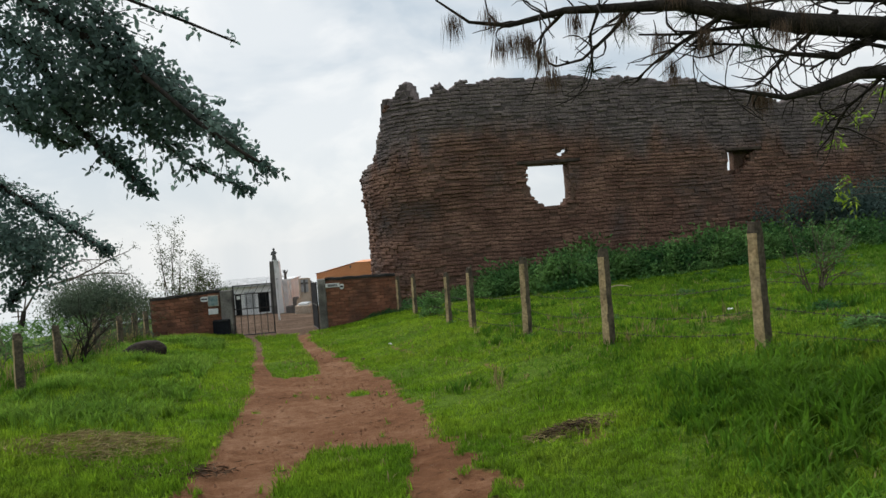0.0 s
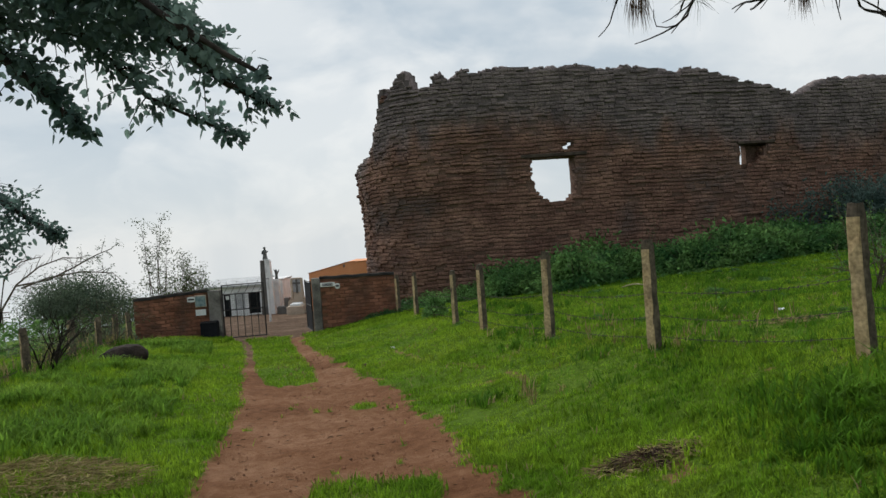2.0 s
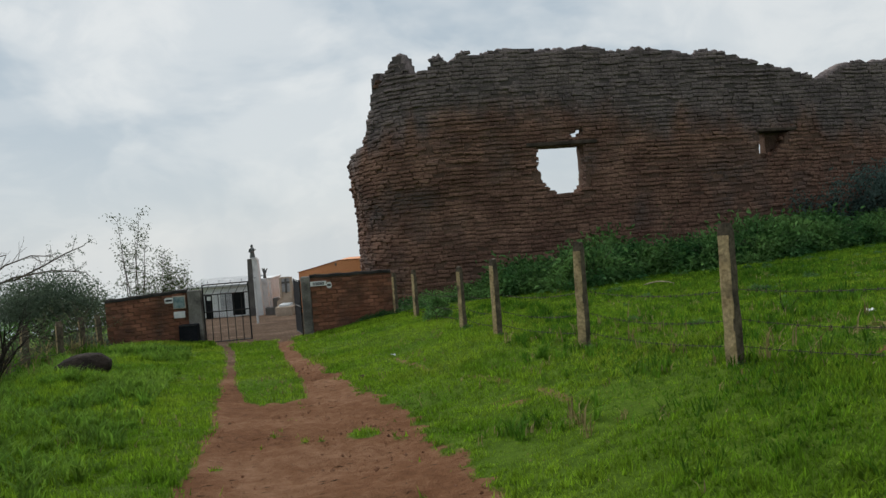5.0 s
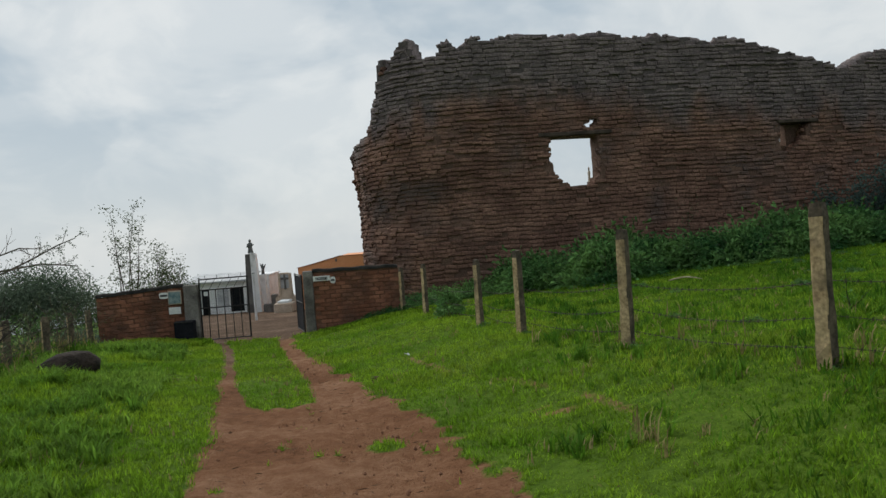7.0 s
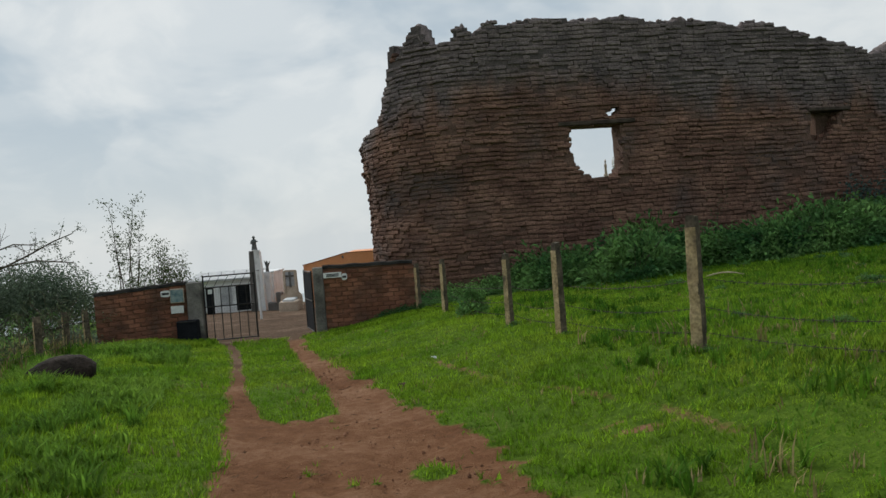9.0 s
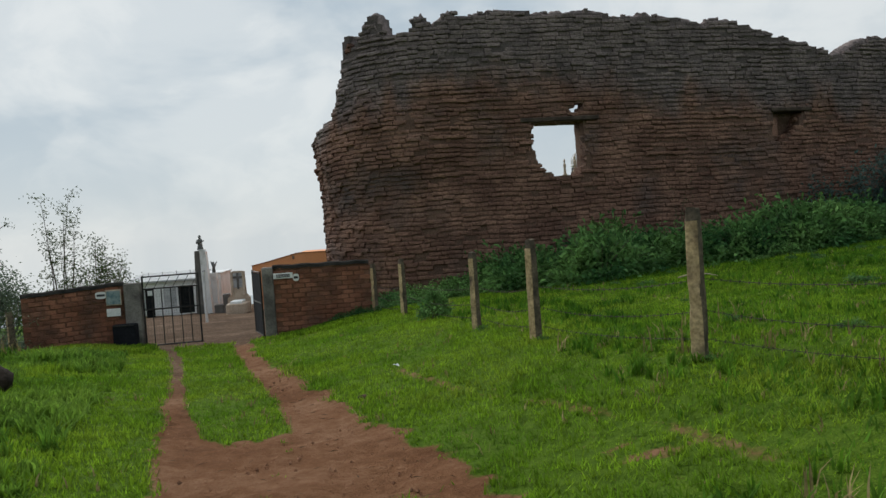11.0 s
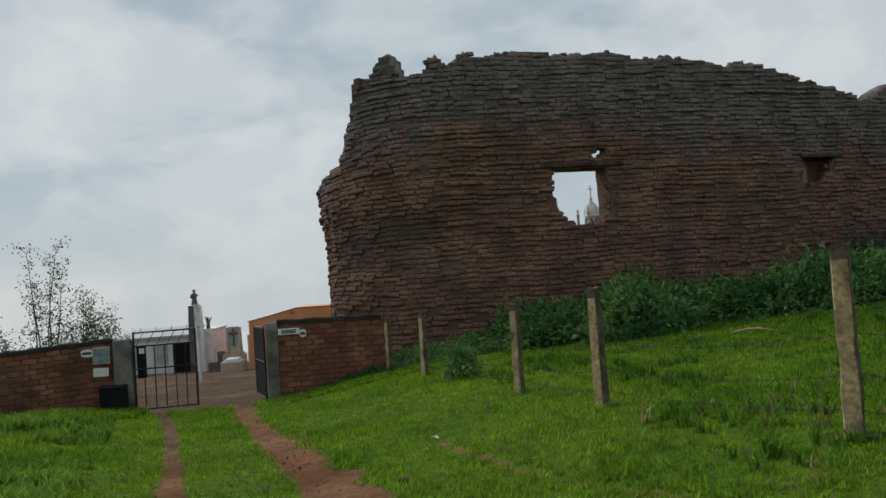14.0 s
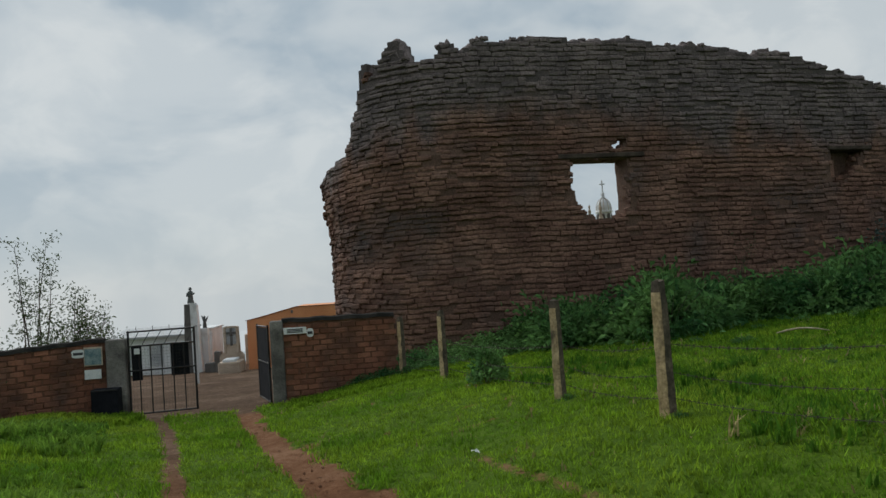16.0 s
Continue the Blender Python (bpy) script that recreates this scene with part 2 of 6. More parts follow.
def ground_material():
    """Red earth where the 'earth' value is high, turf elsewhere, broken up by noise."""
    m = bpy.data.materials.new("turf_and_earth")
    m.use_nodes = True
    nt = m.node_tree
    N, L = nt.nodes.new, nt.links.new
    b = nt.nodes["Principled BSDF"]
    geo, at = N("ShaderNodeNewGeometry"), N("ShaderNodeAttribute")
    at.attribute_name = "earth"

    def noise_n(s, d, ro=0.55):
        n = N("ShaderNodeTexNoise")
        n.inputs["Scale"].default_value, n.inputs["Detail"].default_value, n.inputs["Roughness"].default_value = s, d, ro
        L(geo.outputs["Position"], n.inputs["Vector"])
        return n.outputs["Fac"]

    def ramp(fac, stops):
        r = N("ShaderNodeValToRGB")
        while len(r.color_ramp.elements) < len(stops):
            r.color_ramp.elements.new(0.5)
        for e, (p, c) in zip(r.color_ramp.elements, stops):
            e.position, e.color = p, (*c, 1)
        L(fac, r.inputs[0])
        return r.outputs[0]

    def mth(op, a, c):
        n = N("ShaderNodeMath")
        n.operation = op
        for i, v in enumerate((a, c)):
            if isinstance(v, (int, float)):
                n.inputs[i].default_value = v
            else:
                L(v, n.inputs[i])
        return n.outputs[0]

    big, mid, fine = noise_n(0.7, 4), noise_n(6, 8, 0.72), noise_n(45, 4)
    earth = ramp(mth("ADD", mth("MULTIPLY", big, 0.5), mth("MULTIPLY", mid, 0.5)), [(0.34, (0.115, 0.050, 0.024)), (0.48, (0.185, 0.090, 0.046)), (0.64, (0.28, 0.158, 0.094))])
    gravel = ramp(mth("ADD", mth("MULTIPLY", big, 0.5), mth("MULTIPLY", mid, 0.5)), [(0.36, (0.070, 0.045, 0.030)), (0.5, (0.125, 0.082, 0.055)), (0.64, (0.20, 0.140, 0.100))])
    yard = N("ShaderNodeAttribute")
    yard.attribute_name = "gravel"
    soil = N("ShaderNodeMix")
    soil.data_type = "RGBA"
    L(yard.outputs["Fac"], soil.inputs["Factor"])
    L(earth, soil.inputs["A"])
    L(gravel, soil.inputs["B"])
    earth = soil.outputs["Result"]
    turf = ramp(mth("ADD", mth("MULTIPLY", mid, 0.6), mth("MULTIPLY", fine, 0.4)), [(0.34, (0.040, 0.075, 0.010)), (0.5, (0.085, 0.150, 0.014)), (0.68, (0.14, 0.215, 0.022))])
    edge = N("ShaderNodeMapRange")
    edge.inputs["From Min"].default_value, edge.inputs["From Max"].default_value = 0.38, 0.62
    L(mth("ADD", at.outputs["Fac"], mth("MULTIPLY", mth("SUBTRACT", mid, 0.5), 0.9)), edge.inputs["Value"])
    mx = N("ShaderNodeMix")
    mx.data_type = "RGBA"
    L(edge.outputs[0], mx.inputs["Factor"])
    L(turf, mx.inputs["A"])
    L(earth, mx.inputs["B"])
    L(mx.outputs["Result"], b.inputs["Base Color"])
    b.inputs["Roughness"].default_value = 0.92
    b.inputs["Specular IOR Level"].default_value = 0.04
    bn = N("ShaderNodeBump")
    bn.inputs["Strength"].default_value, bn.inputs["Distance"].default_value = 1.0, 0.05
    L(mth("ADD", mid, mth("MULTIPLY", fine, 0.8)), bn.inputs["Height"])
    L(bn.outputs["Normal"], b.inputs["Normal"])
    return m


M["ground"] = ground_material()

# ---- mesh helpers ----
rng = np.random.default_rng(7)


class Geo:
    """Collects vertices and faces of one mesh."""

    def __init__(self):
        self.v, self.f = [], []

    def add(self, verts, faces):
        n = len(self.v)
        self.v.extend(tuple(p) for p in verts)
        self.f.extend(tuple(i + n for i in f) for f in faces)
        return self

    def box(self, c, s, m=None, bevel=0.012):
        """A box with chamfered edges: centre, size, and an optional turn about its centre."""
        x, y, z = (a / 2 for a in s)
        e = min(bevel, x * 0.45, y * 0.45, z * 0.45)
        bm = bmesh.new()
        bmesh.ops.create_cube(bm, size=1, matrix=Matrix.Diagonal((2 * x, 2 * y, 2 * z, 1)))
        if e > 0:
            bmesh.ops.bevel(bm, geom=bm.edges[:], offset=e, segments=1, affect="EDGES")
        t = Matrix.Translation(c) @ (m if m is not None else Matrix())
        self.add([t @ v.co for v in bm.verts], [[v.index for v in f.verts] for f in bm.faces])
        bm.free()
        return self

    def tube(self, pts, radii, sides=8, cap=True):
        pts = [Vector(p) for p in pts]
        if isinstance(radii, (int, float)):
            radii = [radii] * len(pts)
        n = len(self.v)
        up = Vector((0, 0, 1))
        for i, p in enumerate(pts):
            d = (pts[min(i + 1, len(pts) - 1)] - pts[max(i - 1, 0)]).normalized()
            a = d.cross(up if abs(d.z) < 0.9 else Vector((1, 0, 0))).normalized()
            b = d.cross(a)
            for k in range(sides):
                w = 2 * math.pi * k / sides
                self.v.append(tuple(p + radii[i] * (math.cos(w) * a + math.sin(w) * b)))
        for i in range(len(pts) - 1):
            for k in range(sides):
                k2 = (k + 1) % sides
                self.f.append((n + i * sides + k, n + i * sides + k2, n + (i + 1) * sides + k2, n + (i + 1) * sides + k))
        if cap:
            self.f.append(tuple(range(n, n + sides))[::-1])
            self.f.append(tuple(range(n + (len(pts) - 1) * sides, n + len(pts) * sides)))
        return self

    def prism(self, outline, axis, a, b):
        """An outline of (u, v) points drawn out along an axis from a to b."""
        n, k = len(self.v), len(outline)
        for d in (a, b):
            for u, v in outline:
                self.v.append({"x": (d, u, v), "y": (u, d, v), "z": (u, v, d)}[axis])
        self.f.append(tuple(range(n, n + k)))
        self.f.append(tuple(range(n + k, n + 2 * k))[::-1])
        for i in range(k):
            j = (i + 1) % k
            self.f.append((n + i, n + k + i, n + k + j, n + j))
        return self

    def lathe(self, c, profile, sides=20):
        n = len(self.v)
        for r, z in profile:
            for k in range(sides):
                w = 2 * math.pi * k / sides
                self.v.append((c[0] + r * math.cos(w), c[1] + r * math.sin(w), c[2] + z))
        for i in range(len(profile) - 1):
            for k in range(sides):
                k2 = (k + 1) % sides
                self.f.append((n + i * sides + k, n + i * sides + k2, n + (i + 1) * sides + k2, n + (i + 1) * sides + k))
        return self

    def mesh(self, name, mat, smooth=False, fix=True):
        me = bpy.data.meshes.new(name)
        me.from_pydata(self.v, [], self.f)
        if fix:
            bm = bmesh.new()
            bm.from_mesh(me)
            bmesh.ops.recalc_face_normals(bm, faces=bm.faces)
            bm.to_mesh(me)
            bm.free()
        me.materials.append(mat)
        if smooth:
            me.shade_smooth()
        return me


def part(name, geo, mat, parent=None, label="", smooth=False, fix=True):
    me = geo if isinstance(geo, bpy.types.Mesh) else geo.mesh(name, mat, smooth, fix)
    ob = new(name, me)
    if parent is not None:
        ob.parent = parent
        ob.matrix_parent_inverse = parent.matrix_basis.inverted()
    return tagged(ob, label)


def thing(name, at, label, category, group="", kind=""):
    ob = new(name)
    ob.matrix_basis = pose(*at)
    ob.empty_display_size = 0.2
    return tagged(ob, label, category, group, kind)


def array_mesh(name, verts, faces, mat, smooth=False):
    """A mesh from numpy arrays with faces of one size."""
    me = bpy.data.meshes.new(name)
    n, k = faces.shape
    me.vertices.add(len(verts))
    me.vertices.foreach_set("co", verts.astype(np.float32).ravel())
    me.loops.add(n * k)
    me.loops.foreach_set("vertex_index", faces.astype(np.int32).ravel())
    me.polygons.add(n)
    me.polygons.foreach_set("loop_start", np.arange(0, n * k, k, dtype=np.int32))
    me.update(calc_edges=True)
    me.materials.append(mat)
    if smooth:
        me.shade_smooth()
    return me


def leaf_mesh(name, pts, dirs, length, width, mat, droop=0.25, oval=False):
    """One folded pointed leaf (four triangles) at each point, along its direction."""
    pts, d = np.asarray(pts, float), np.asarray(dirs, float)
    n = len(pts)
    d = d / np.maximum(np.linalg.norm(d, axis=1, keepdims=True), 1e-6)
    r = rng.normal(size=(n, 3))
    side = np.cross(d, r)
    side /= np.maximum(np.linalg.norm(side, axis=1, keepdims=True), 1e-6)
    nor = np.cross(side, d)
    L = length * rng.uniform(0.65, 1.25, (n, 1))
    W = width * rng.uniform(0.7, 1.2, (n, 1))
    tip = pts + d * L + np.array([0, 0, -1]) * L * droop
    mid = pts + d * L * 0.5 - nor * W * 0.12
    a, b = mid + side * W * 0.5 + nor * W * 0.2, mid - side * W * 0.5 + nor * W * 0.2
    if oval:
        low, high = pts + d * L * 0.28, pts + d * L * 0.72 + np.array([0, 0, -1]) * L * droop * 0.5
        u = side * W * 0.46
        v = np.stack([pts, low + u, high + u * 0.85, tip, high - u * 0.85, low - u, mid], 1).reshape(-1, 3)
        o = (np.arange(n) * 7)[:, None]
        return array_mesh(name, v, np.concatenate([o + np.array([[k, (k + 1) % 6, 6]]) for k in range(6)]), mat)
    v = np.stack([pts, a, tip, b, mid], 1).reshape(-1, 3)
    o = (np.arange(n) * 5)[:, None]
    f = np.concatenate([o + np.array([[0, 1, 4]]), o + np.array([[1, 2, 4]]), o + np.array([[2, 3, 4]]), o + np.array([[3, 0, 4]])])
    return array_mesh(name, v, f, mat)


# ---- the lie of the land ----
LATTICE = np.random.default_rng(99).random((256, 256))


def vnoise(x, y):
    """Smooth value noise in 0..1 with cells of one metre."""
    x, y = np.asarray(x, float), np.asarray(y, float)
    i, j = np.floor(x).astype(int), np.floor(y).astype(int)
    u, v = x - i, y - j
    u, v = u * u * (3 - 2 * u), v * v * (3 - 2 * v)
    a, b = LATTICE[i % 256, j % 256], LATTICE[(i + 1) % 256, j % 256]
    c, d = LATTICE[i % 256, (j + 1) % 256], LATTICE[(i + 1) % 256, (j + 1) % 256]
    return a * (1 - u) * (1 - v) + b * u * (1 - v) + c * (1 - u) * v + d * u * v


XL = ([-30, 0, 7.5, 8.5, 10.8, 13.6, 18, 21, 24.2, 27, 29.3, 34, 60], [-1.8, -2.3, -2.64, -2.75, -3.1, -3.6, -4.6, -5.3, -6.1, -6.9, -7.9, -13, -16])
XR = ([-30, 0, 6.25, 9.2, 12.2, 14.2, 17, 18.6, 20.6, 22, 25.4, 26.1, 29.3, 34, 60], [1.5, 0.9, 0.34, -0.18, -0.72, -1.13, -2.05, -2.47, -3.09, -3.43, -4.5, -4.68, -5.1, -4.5, -4.5])
IL = ([16.0, 18.6, 22, 23.9, 26.5, 28.5], [-3.62, -4.42, -5.3, -5.73, -6.47, -7.1])
IR = ([16.2, 19, 20, 21, 24.3, 25.5, 28.5], [-2.75, -3.3, -3.6, -3.85, -4.66, -4.95, -5.6])


def road_height(y):
    return np.interp(y, [-40, 0, 12, 29.3, 60, 90, 400], [1.2, 0, -0.816, -1.62, -3.15, -5.5, -45])


def smooth01(a):
    a = np.clip(a, 0, 1)
    return a * a * (3 - 2 * a)


def wobble(x, y):
    return 0.5 * np.sin(1.3 * x + 0.7 * y) * np.cos(0.9 * y - 0.4 * x) + 0.3 * np.sin(2.9 * x - 1.7 * y + 1) + 0.2 * np.sin(5.3 * y + 3.1 * x)


def land(x, y):
    """Height of the ground."""
    x, y = np.asarray(x, float), np.asarray(y, float)
    z = road_height(y)
    dr, dl = x - np.interp(y, *XR), np.interp(y, *XL) - x
    rise = np.interp(y, [0, 10, 20, 30], [0.74, 0.70, 0.47, 0.50])
    ramp = smooth01(dr / 3.3 * 0.82 + 0.02)
    inside = smooth01((y - 29.5) / 1.5)
    z = z + rise * ramp + 0.07 * np.clip(dr - 3.2, 0, 22) * (1 - 0.3 * inside)
    z = z + smooth01((y - 29) / 4) * smooth01((x + 2) / 3) * 0.3
    bank = np.interp(y, [0, 10, 16, 22, 26, 29], [0.25, 0.33, 0.36, 0.30, 0.22, 0.08])
    z = z + (bank * smooth01(dl / 3.2)) * (1 - inside)
    z = z - np.interp(np.clip(dl - np.interp(y, [0, 15, 30], [6.0, 4.6, 5.5]), 0, 900), [0, 4, 20, 80, 300, 900], [0, 0.35, 1.7, 7.5, 24, 70])
    z = z + 0.16 * (vnoise(0.75 * x + 31, 0.6 * y + 4) - 0.45) * smooth01((dl - 0.5) / 1.5) * smooth01((y - 7) / 4) * (1 - inside) * smooth01((40 - dl) / 20)
    z = z - 0.05 * smooth01(dl / -0.5) * smooth01(dr / -0.5)
    far = np.maximum(np.hypot(x, y) - 120, 0)
    z = z - 0.075 * far
    return z + 0.018 * wobble(x * 1.1, y * 1.1) * (np.hypot(x, y) < 90)


def earth(x, y):
    """1 on bare earth, 0 on turf."""
    x, y = np.asarray(x, float), np.asarray(y, float)
    w = 0.20 * (vnoise(2.1 * x, 2.1 * y) - 0.5) + 0.22 * (vnoise(6.1 * x + 9, 6.1 * y) - 0.5)
    xl, xr = np.interp(y, *XL), np.interp(y, *XR)
    m = smooth01(np.minimum(x - xl, xr - x + w) / 0.5 + 0.5 + w)
    isl = smooth01(np.minimum(np.minimum(x - np.interp(y, *IL), np.interp(y, *IR) - x) / 0.28, np.minimum(y - 16.1 + 2 * w, 29 - y) / 0.5) + 0.5 + w)
    strip = smooth01(np.minimum(np.minimum(x + 1.66 - 0.02 * (y - 7), np.interp(y, [-20, 0, 8], [0.1, -0.35, -0.5]) - x) / 0.3, (8.7 - y) / 0.5) + 0.5 + w)
    m = m * (1 - isl) * (1 - 0.92 * strip)
    m = np.maximum(m, 0.95 * smooth01((y - 28.8) / 0.8) * smooth01((xr - x + 0.6) / 0.4) * smooth01((x + 16 - 0.12 * (y - 30)) / 2) * smooth01((y - 29.0 + 0.5 * np.minimum(x + 8.5, 0)) / 0.8) * (y < 62))
    faint = 0.55 * smooth01(1 - np.abs(x - xr - 1.45 - 0.2 * np.sin(0.6 * y)) / 0.28) * smooth01((y - 10) / 3) * smooth01((22 - y) / 3) * smooth01(2.2 * vnoise(1.3 * x + 3, 1.3 * y) - 0.5)
    m = np.maximum(m, faint)
    bare = 0.6 * smooth01((vnoise(0.8 * x + 60, 1.5 * y + 20) + 0.45 * vnoise(5 * x, 7 * y) - 1.06) / 0.16) * smooth01((x - xr - 0.6) / 0.5) * (y < 28)
    m = np.maximum(m, bare)
    tuft = smooth01(1.2 - np.hypot((x + 1.62) / 0.28, (y - 13.2) / 0.35))
    bits = smooth01((vnoise(3.3 * x + 40, 3.3 * y) + 0.35 * vnoise(11 * x, 11 * y) - 1.12) / 0.12) * smooth01((16 - y) / 4 + 0.4)
    return np.clip(m * (1 - tuft) * (1 - 0.8 * bits), 0, 1)


def spaced(stops):
    out = []
    for a, b, step in stops:
        out.append(np.arange(a, b, step))
    return np.concatenate(out + [[stops[-1][1]]])


def build_ground():
    gx = spaced([(-4000, -800, 800), (-800, -120, 80), (-120, -40, 8), (-40, -14, 1.3), (-14, -7.5, 0.3), (-7.5, 3, 0.1), (3, 10, 0.25), (10, 40, 1.2), (40, 120, 8), (120, 800, 80), (800, 4000, 800)])
    gy = spaced([(-4000, -800, 800), (-800, -120, 80), (-120, -30, 10), (-30, -4, 1.0), (-4, 30.5, 0.1), (30.5, 64, 0.6), (64, 120, 6), (120, 800, 80), (800, 4000, 800)])
    X, Y = np.meshgrid(gx, gy, indexing="ij")
    Z, E = land(X, Y), earth(X, Y)
    # ruts and clods in the earth
    jitter = rng.normal(size=Z.shape) * 0.006 + 0.045 * (vnoise(1.7 * X, 1.2 * Y) - 0.5) + 0.05 * (vnoise(6 * X, 6 * Y) - 0.5)
    Z = Z + E * (jitter - 0.03) + (1 - E) * rng.normal(size=Z.shape) * 0.004
    ny = len(gy)
    i, j = np.meshgrid(np.arange(len(gx) - 1), np.arange(ny - 1), indexing="ij")
    q = np.stack([i * ny + j, (i + 1) * ny + j, (i + 1) * ny + j + 1, i * ny + j + 1], -1).reshape(-1, 4)
    verts = np.stack([X, Y, Z], -1).reshape(-1, 3)
    ev = E.reshape(-1)
    is_road = ev[q].mean(1) > 0.5
    for name, faces, label, cat in (("ground", q[~is_road], "green turf sloping down beside a dirt track", "ground"), ("dirt_road", q[is_road], "reddish rutted dirt track with a grassy middle", "road")):
        used, inv = np.unique(faces, return_inverse=True)
        me = array_mesh(name, verts[used], inv.reshape(-1, 4), M["ground"], True)
        a = me.attributes.new("earth", "FLOAT", "POINT")
        a.data.foreach_set("value", ev[used].astype(np.float32))
        a = me.attributes.new("gravel", "FLOAT", "POINT")
        vx, vy = verts[used][:, 0], verts[used][:, 1]
        rut = 0.8 * smooth01((vy - 18.5) / 5) * smooth01((np.interp(vy, *IL) + 0.25 - vx) / 0.3)
        a.data.foreach_set("value", np.maximum(smooth01((vy - 27.5 + 2 * vnoise(2 * vx, 2 * vy)) / 2.5), rut).astype(np.float32))
        tagged(new(name, me), label, cat, kind="structure")


build_ground()


def far_country():
    """Pale country far below, all round: rings with an even glow for the haze."""
    for name, rad, low, deg, wave, colour, label in (("backdrop", 900, -400, -2.5, 0.2, (0.74, 0.77, 0.785), "pale far country below the horizon, its haze a painted glow"), ("backdrop_hills", 330, -200, -3.9, 0.5, (0.50, 0.56, 0.585), "grey-blue hills far below the field, haze painted as glow")):
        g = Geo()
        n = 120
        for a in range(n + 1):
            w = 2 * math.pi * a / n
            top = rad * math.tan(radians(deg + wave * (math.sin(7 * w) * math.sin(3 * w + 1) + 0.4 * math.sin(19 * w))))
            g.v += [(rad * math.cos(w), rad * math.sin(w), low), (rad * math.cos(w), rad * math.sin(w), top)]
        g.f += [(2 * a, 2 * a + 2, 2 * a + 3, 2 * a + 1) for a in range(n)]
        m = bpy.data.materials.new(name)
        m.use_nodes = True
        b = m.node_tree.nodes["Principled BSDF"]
        # nearly black base; the emission alone paints the bright haze
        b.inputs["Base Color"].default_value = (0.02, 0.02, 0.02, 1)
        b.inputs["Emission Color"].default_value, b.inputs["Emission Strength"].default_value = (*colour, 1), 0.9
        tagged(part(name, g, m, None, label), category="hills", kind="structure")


far_country()

# ---- the ruined wall ----
THICK, COURSE = 0.95, 0.15


def wall_plan():
    """The front face from the far end of the flank, round the curved corner, to the far right end."""
    pts = [(-3.45, y) for y in np.arange(43.0, 38.0, -0.25)]
    for a in np.arange(0, 90.1, 2.5):
        pts.append((0.6 - 4.05 * math.cos(radians(a)), 38.0 - 4.95 * math.sin(radians(a))))
    for x in np.arange(0.85, 26.0, 0.25):
        pts.append((x, 33.02 + 0.045 * (x - 0.6) + 0.0055 * (x - 0.6) ** 2))
    p = np.array(pts)
    s = np.concatenate([[0], np.cumsum(np.hypot(*np.diff(p, axis=0).T))])
    return p, s


PLAN, ARC = wall_plan()
S_END = float(ARC[-1])


def s_of_x(x):
    """Arc length at which the front face, from the corner on, has this x."""
    k = len(np.arange(43.0, 38.0, -0.25))
    return float(np.interp(x, PLAN[k:, 0], ARC[k:]))


def on_wall(s, off=0.0, back=0.0):
    """Point of the face at arc length s, off metres proud of it, with the outward normal and the direction along it."""
    x, y = np.interp(s, ARC, PLAN[:, 0]), np.interp(s, ARC, PLAN[:, 1])
    a, b = max(s - 0.3, 0.0), min(s + 0.3, S_END)
    d = Vector((np.interp(b, ARC, PLAN[:, 0]) - np.interp(a, ARC, PLAN[:, 0]), np.interp(b, ARC, PLAN[:, 1]) - np.interp(a, ARC, PLAN[:, 1]), 0)).normalized()
    n = Vector((d.y, -d.x, 0))
    return Vector((x, y, 0)) + n * (off - back), n, d


CREST_X = [-3.44, -3.36, -3.26, -3.18, -3.0, -2.86, -2.74, -2.71, -2.64, -2.60, -2.54, -2.46, -2.42, -2.36, -2.33, -2.29, -2.10, -2.07, -1.98, -1.8, -1.62, -1.45, -1.3, -1.12, -0.98, -0.82, -0.3, -0.06, 0.08, 0.3, 0.5, 0.7, 0.95, 1.3, 1.75, 2.6, 3.8, 5.2, 6.0, 6.8, 7.55, 8.0, 9.2, 10.3, 10.8, 11.2, 12.1, 13.2, 14.1, 15.3, 15.75, 16.2, 17.0, 17.5, 20.4, 23.0, 26.0]
CREST_Z = [4.75, 4.88, 5.02, 5.1, 5.16, 5.22, 5.3, 5.62, 5.7, 6.1, 6.3, 6.6, 6.95, 7.2, 7.6, 7.88, 7.86, 7.42, 7.50, 7.72, 8.06, 8.36, 8.38, 8.20, 7.72, 7.56, 7.56, 7.74, 8.02, 8.14, 7.94, 7.72, 7.94, 8.14, 8.02, 8.14, 8.12, 8.08, 8.12, 7.94, 7.86, 7.98, 7.84, 7.62, 7.80, 7.78, 7.52, 7.14, 7.0, 6.64, 6.5, 6.64, 7.02, 7.12, 7.2, 7.0, 6.6]
CREST_S = [s_of_x(x) for x in CREST_X]


def crest(s):
    flank = np.interp(s, [0, 2.0, 5.0, CREST_S[0]], [3.4, 4.3, 4.9, 5.0])
    return flank if s < CREST_S[0] else float(np.interp(s, CREST_S, CREST_Z)) - (0.05 if s < s_of_x(3) else 0.04)


def in_window(x, z, deep=False):
    """Broken outline of the window, of the hole over its lintel, and of the small opening, by x of the front face."""
    left = np.interp(z, [2.5, 2.75, 3.0, 3.3, 4.4], [4.45, 4.15, 3.92, 3.84, 3.70])
    right = np.interp(z, [2.5, 2.7, 2.9, 4.4], [5.3, 5.45, 5.66, 5.68])
    if 2.55 < z < 4.35 and left < x < right:
        return True
    if deep:
        return 5.15 < x < 5.95 and 4.58 < z < 5.2
    return (x - 5.36) ** 2 / 0.21 ** 2 + (z - 4.73 - 0.4 * (x - 5.36)) ** 2 / 0.15 ** 2 < 1


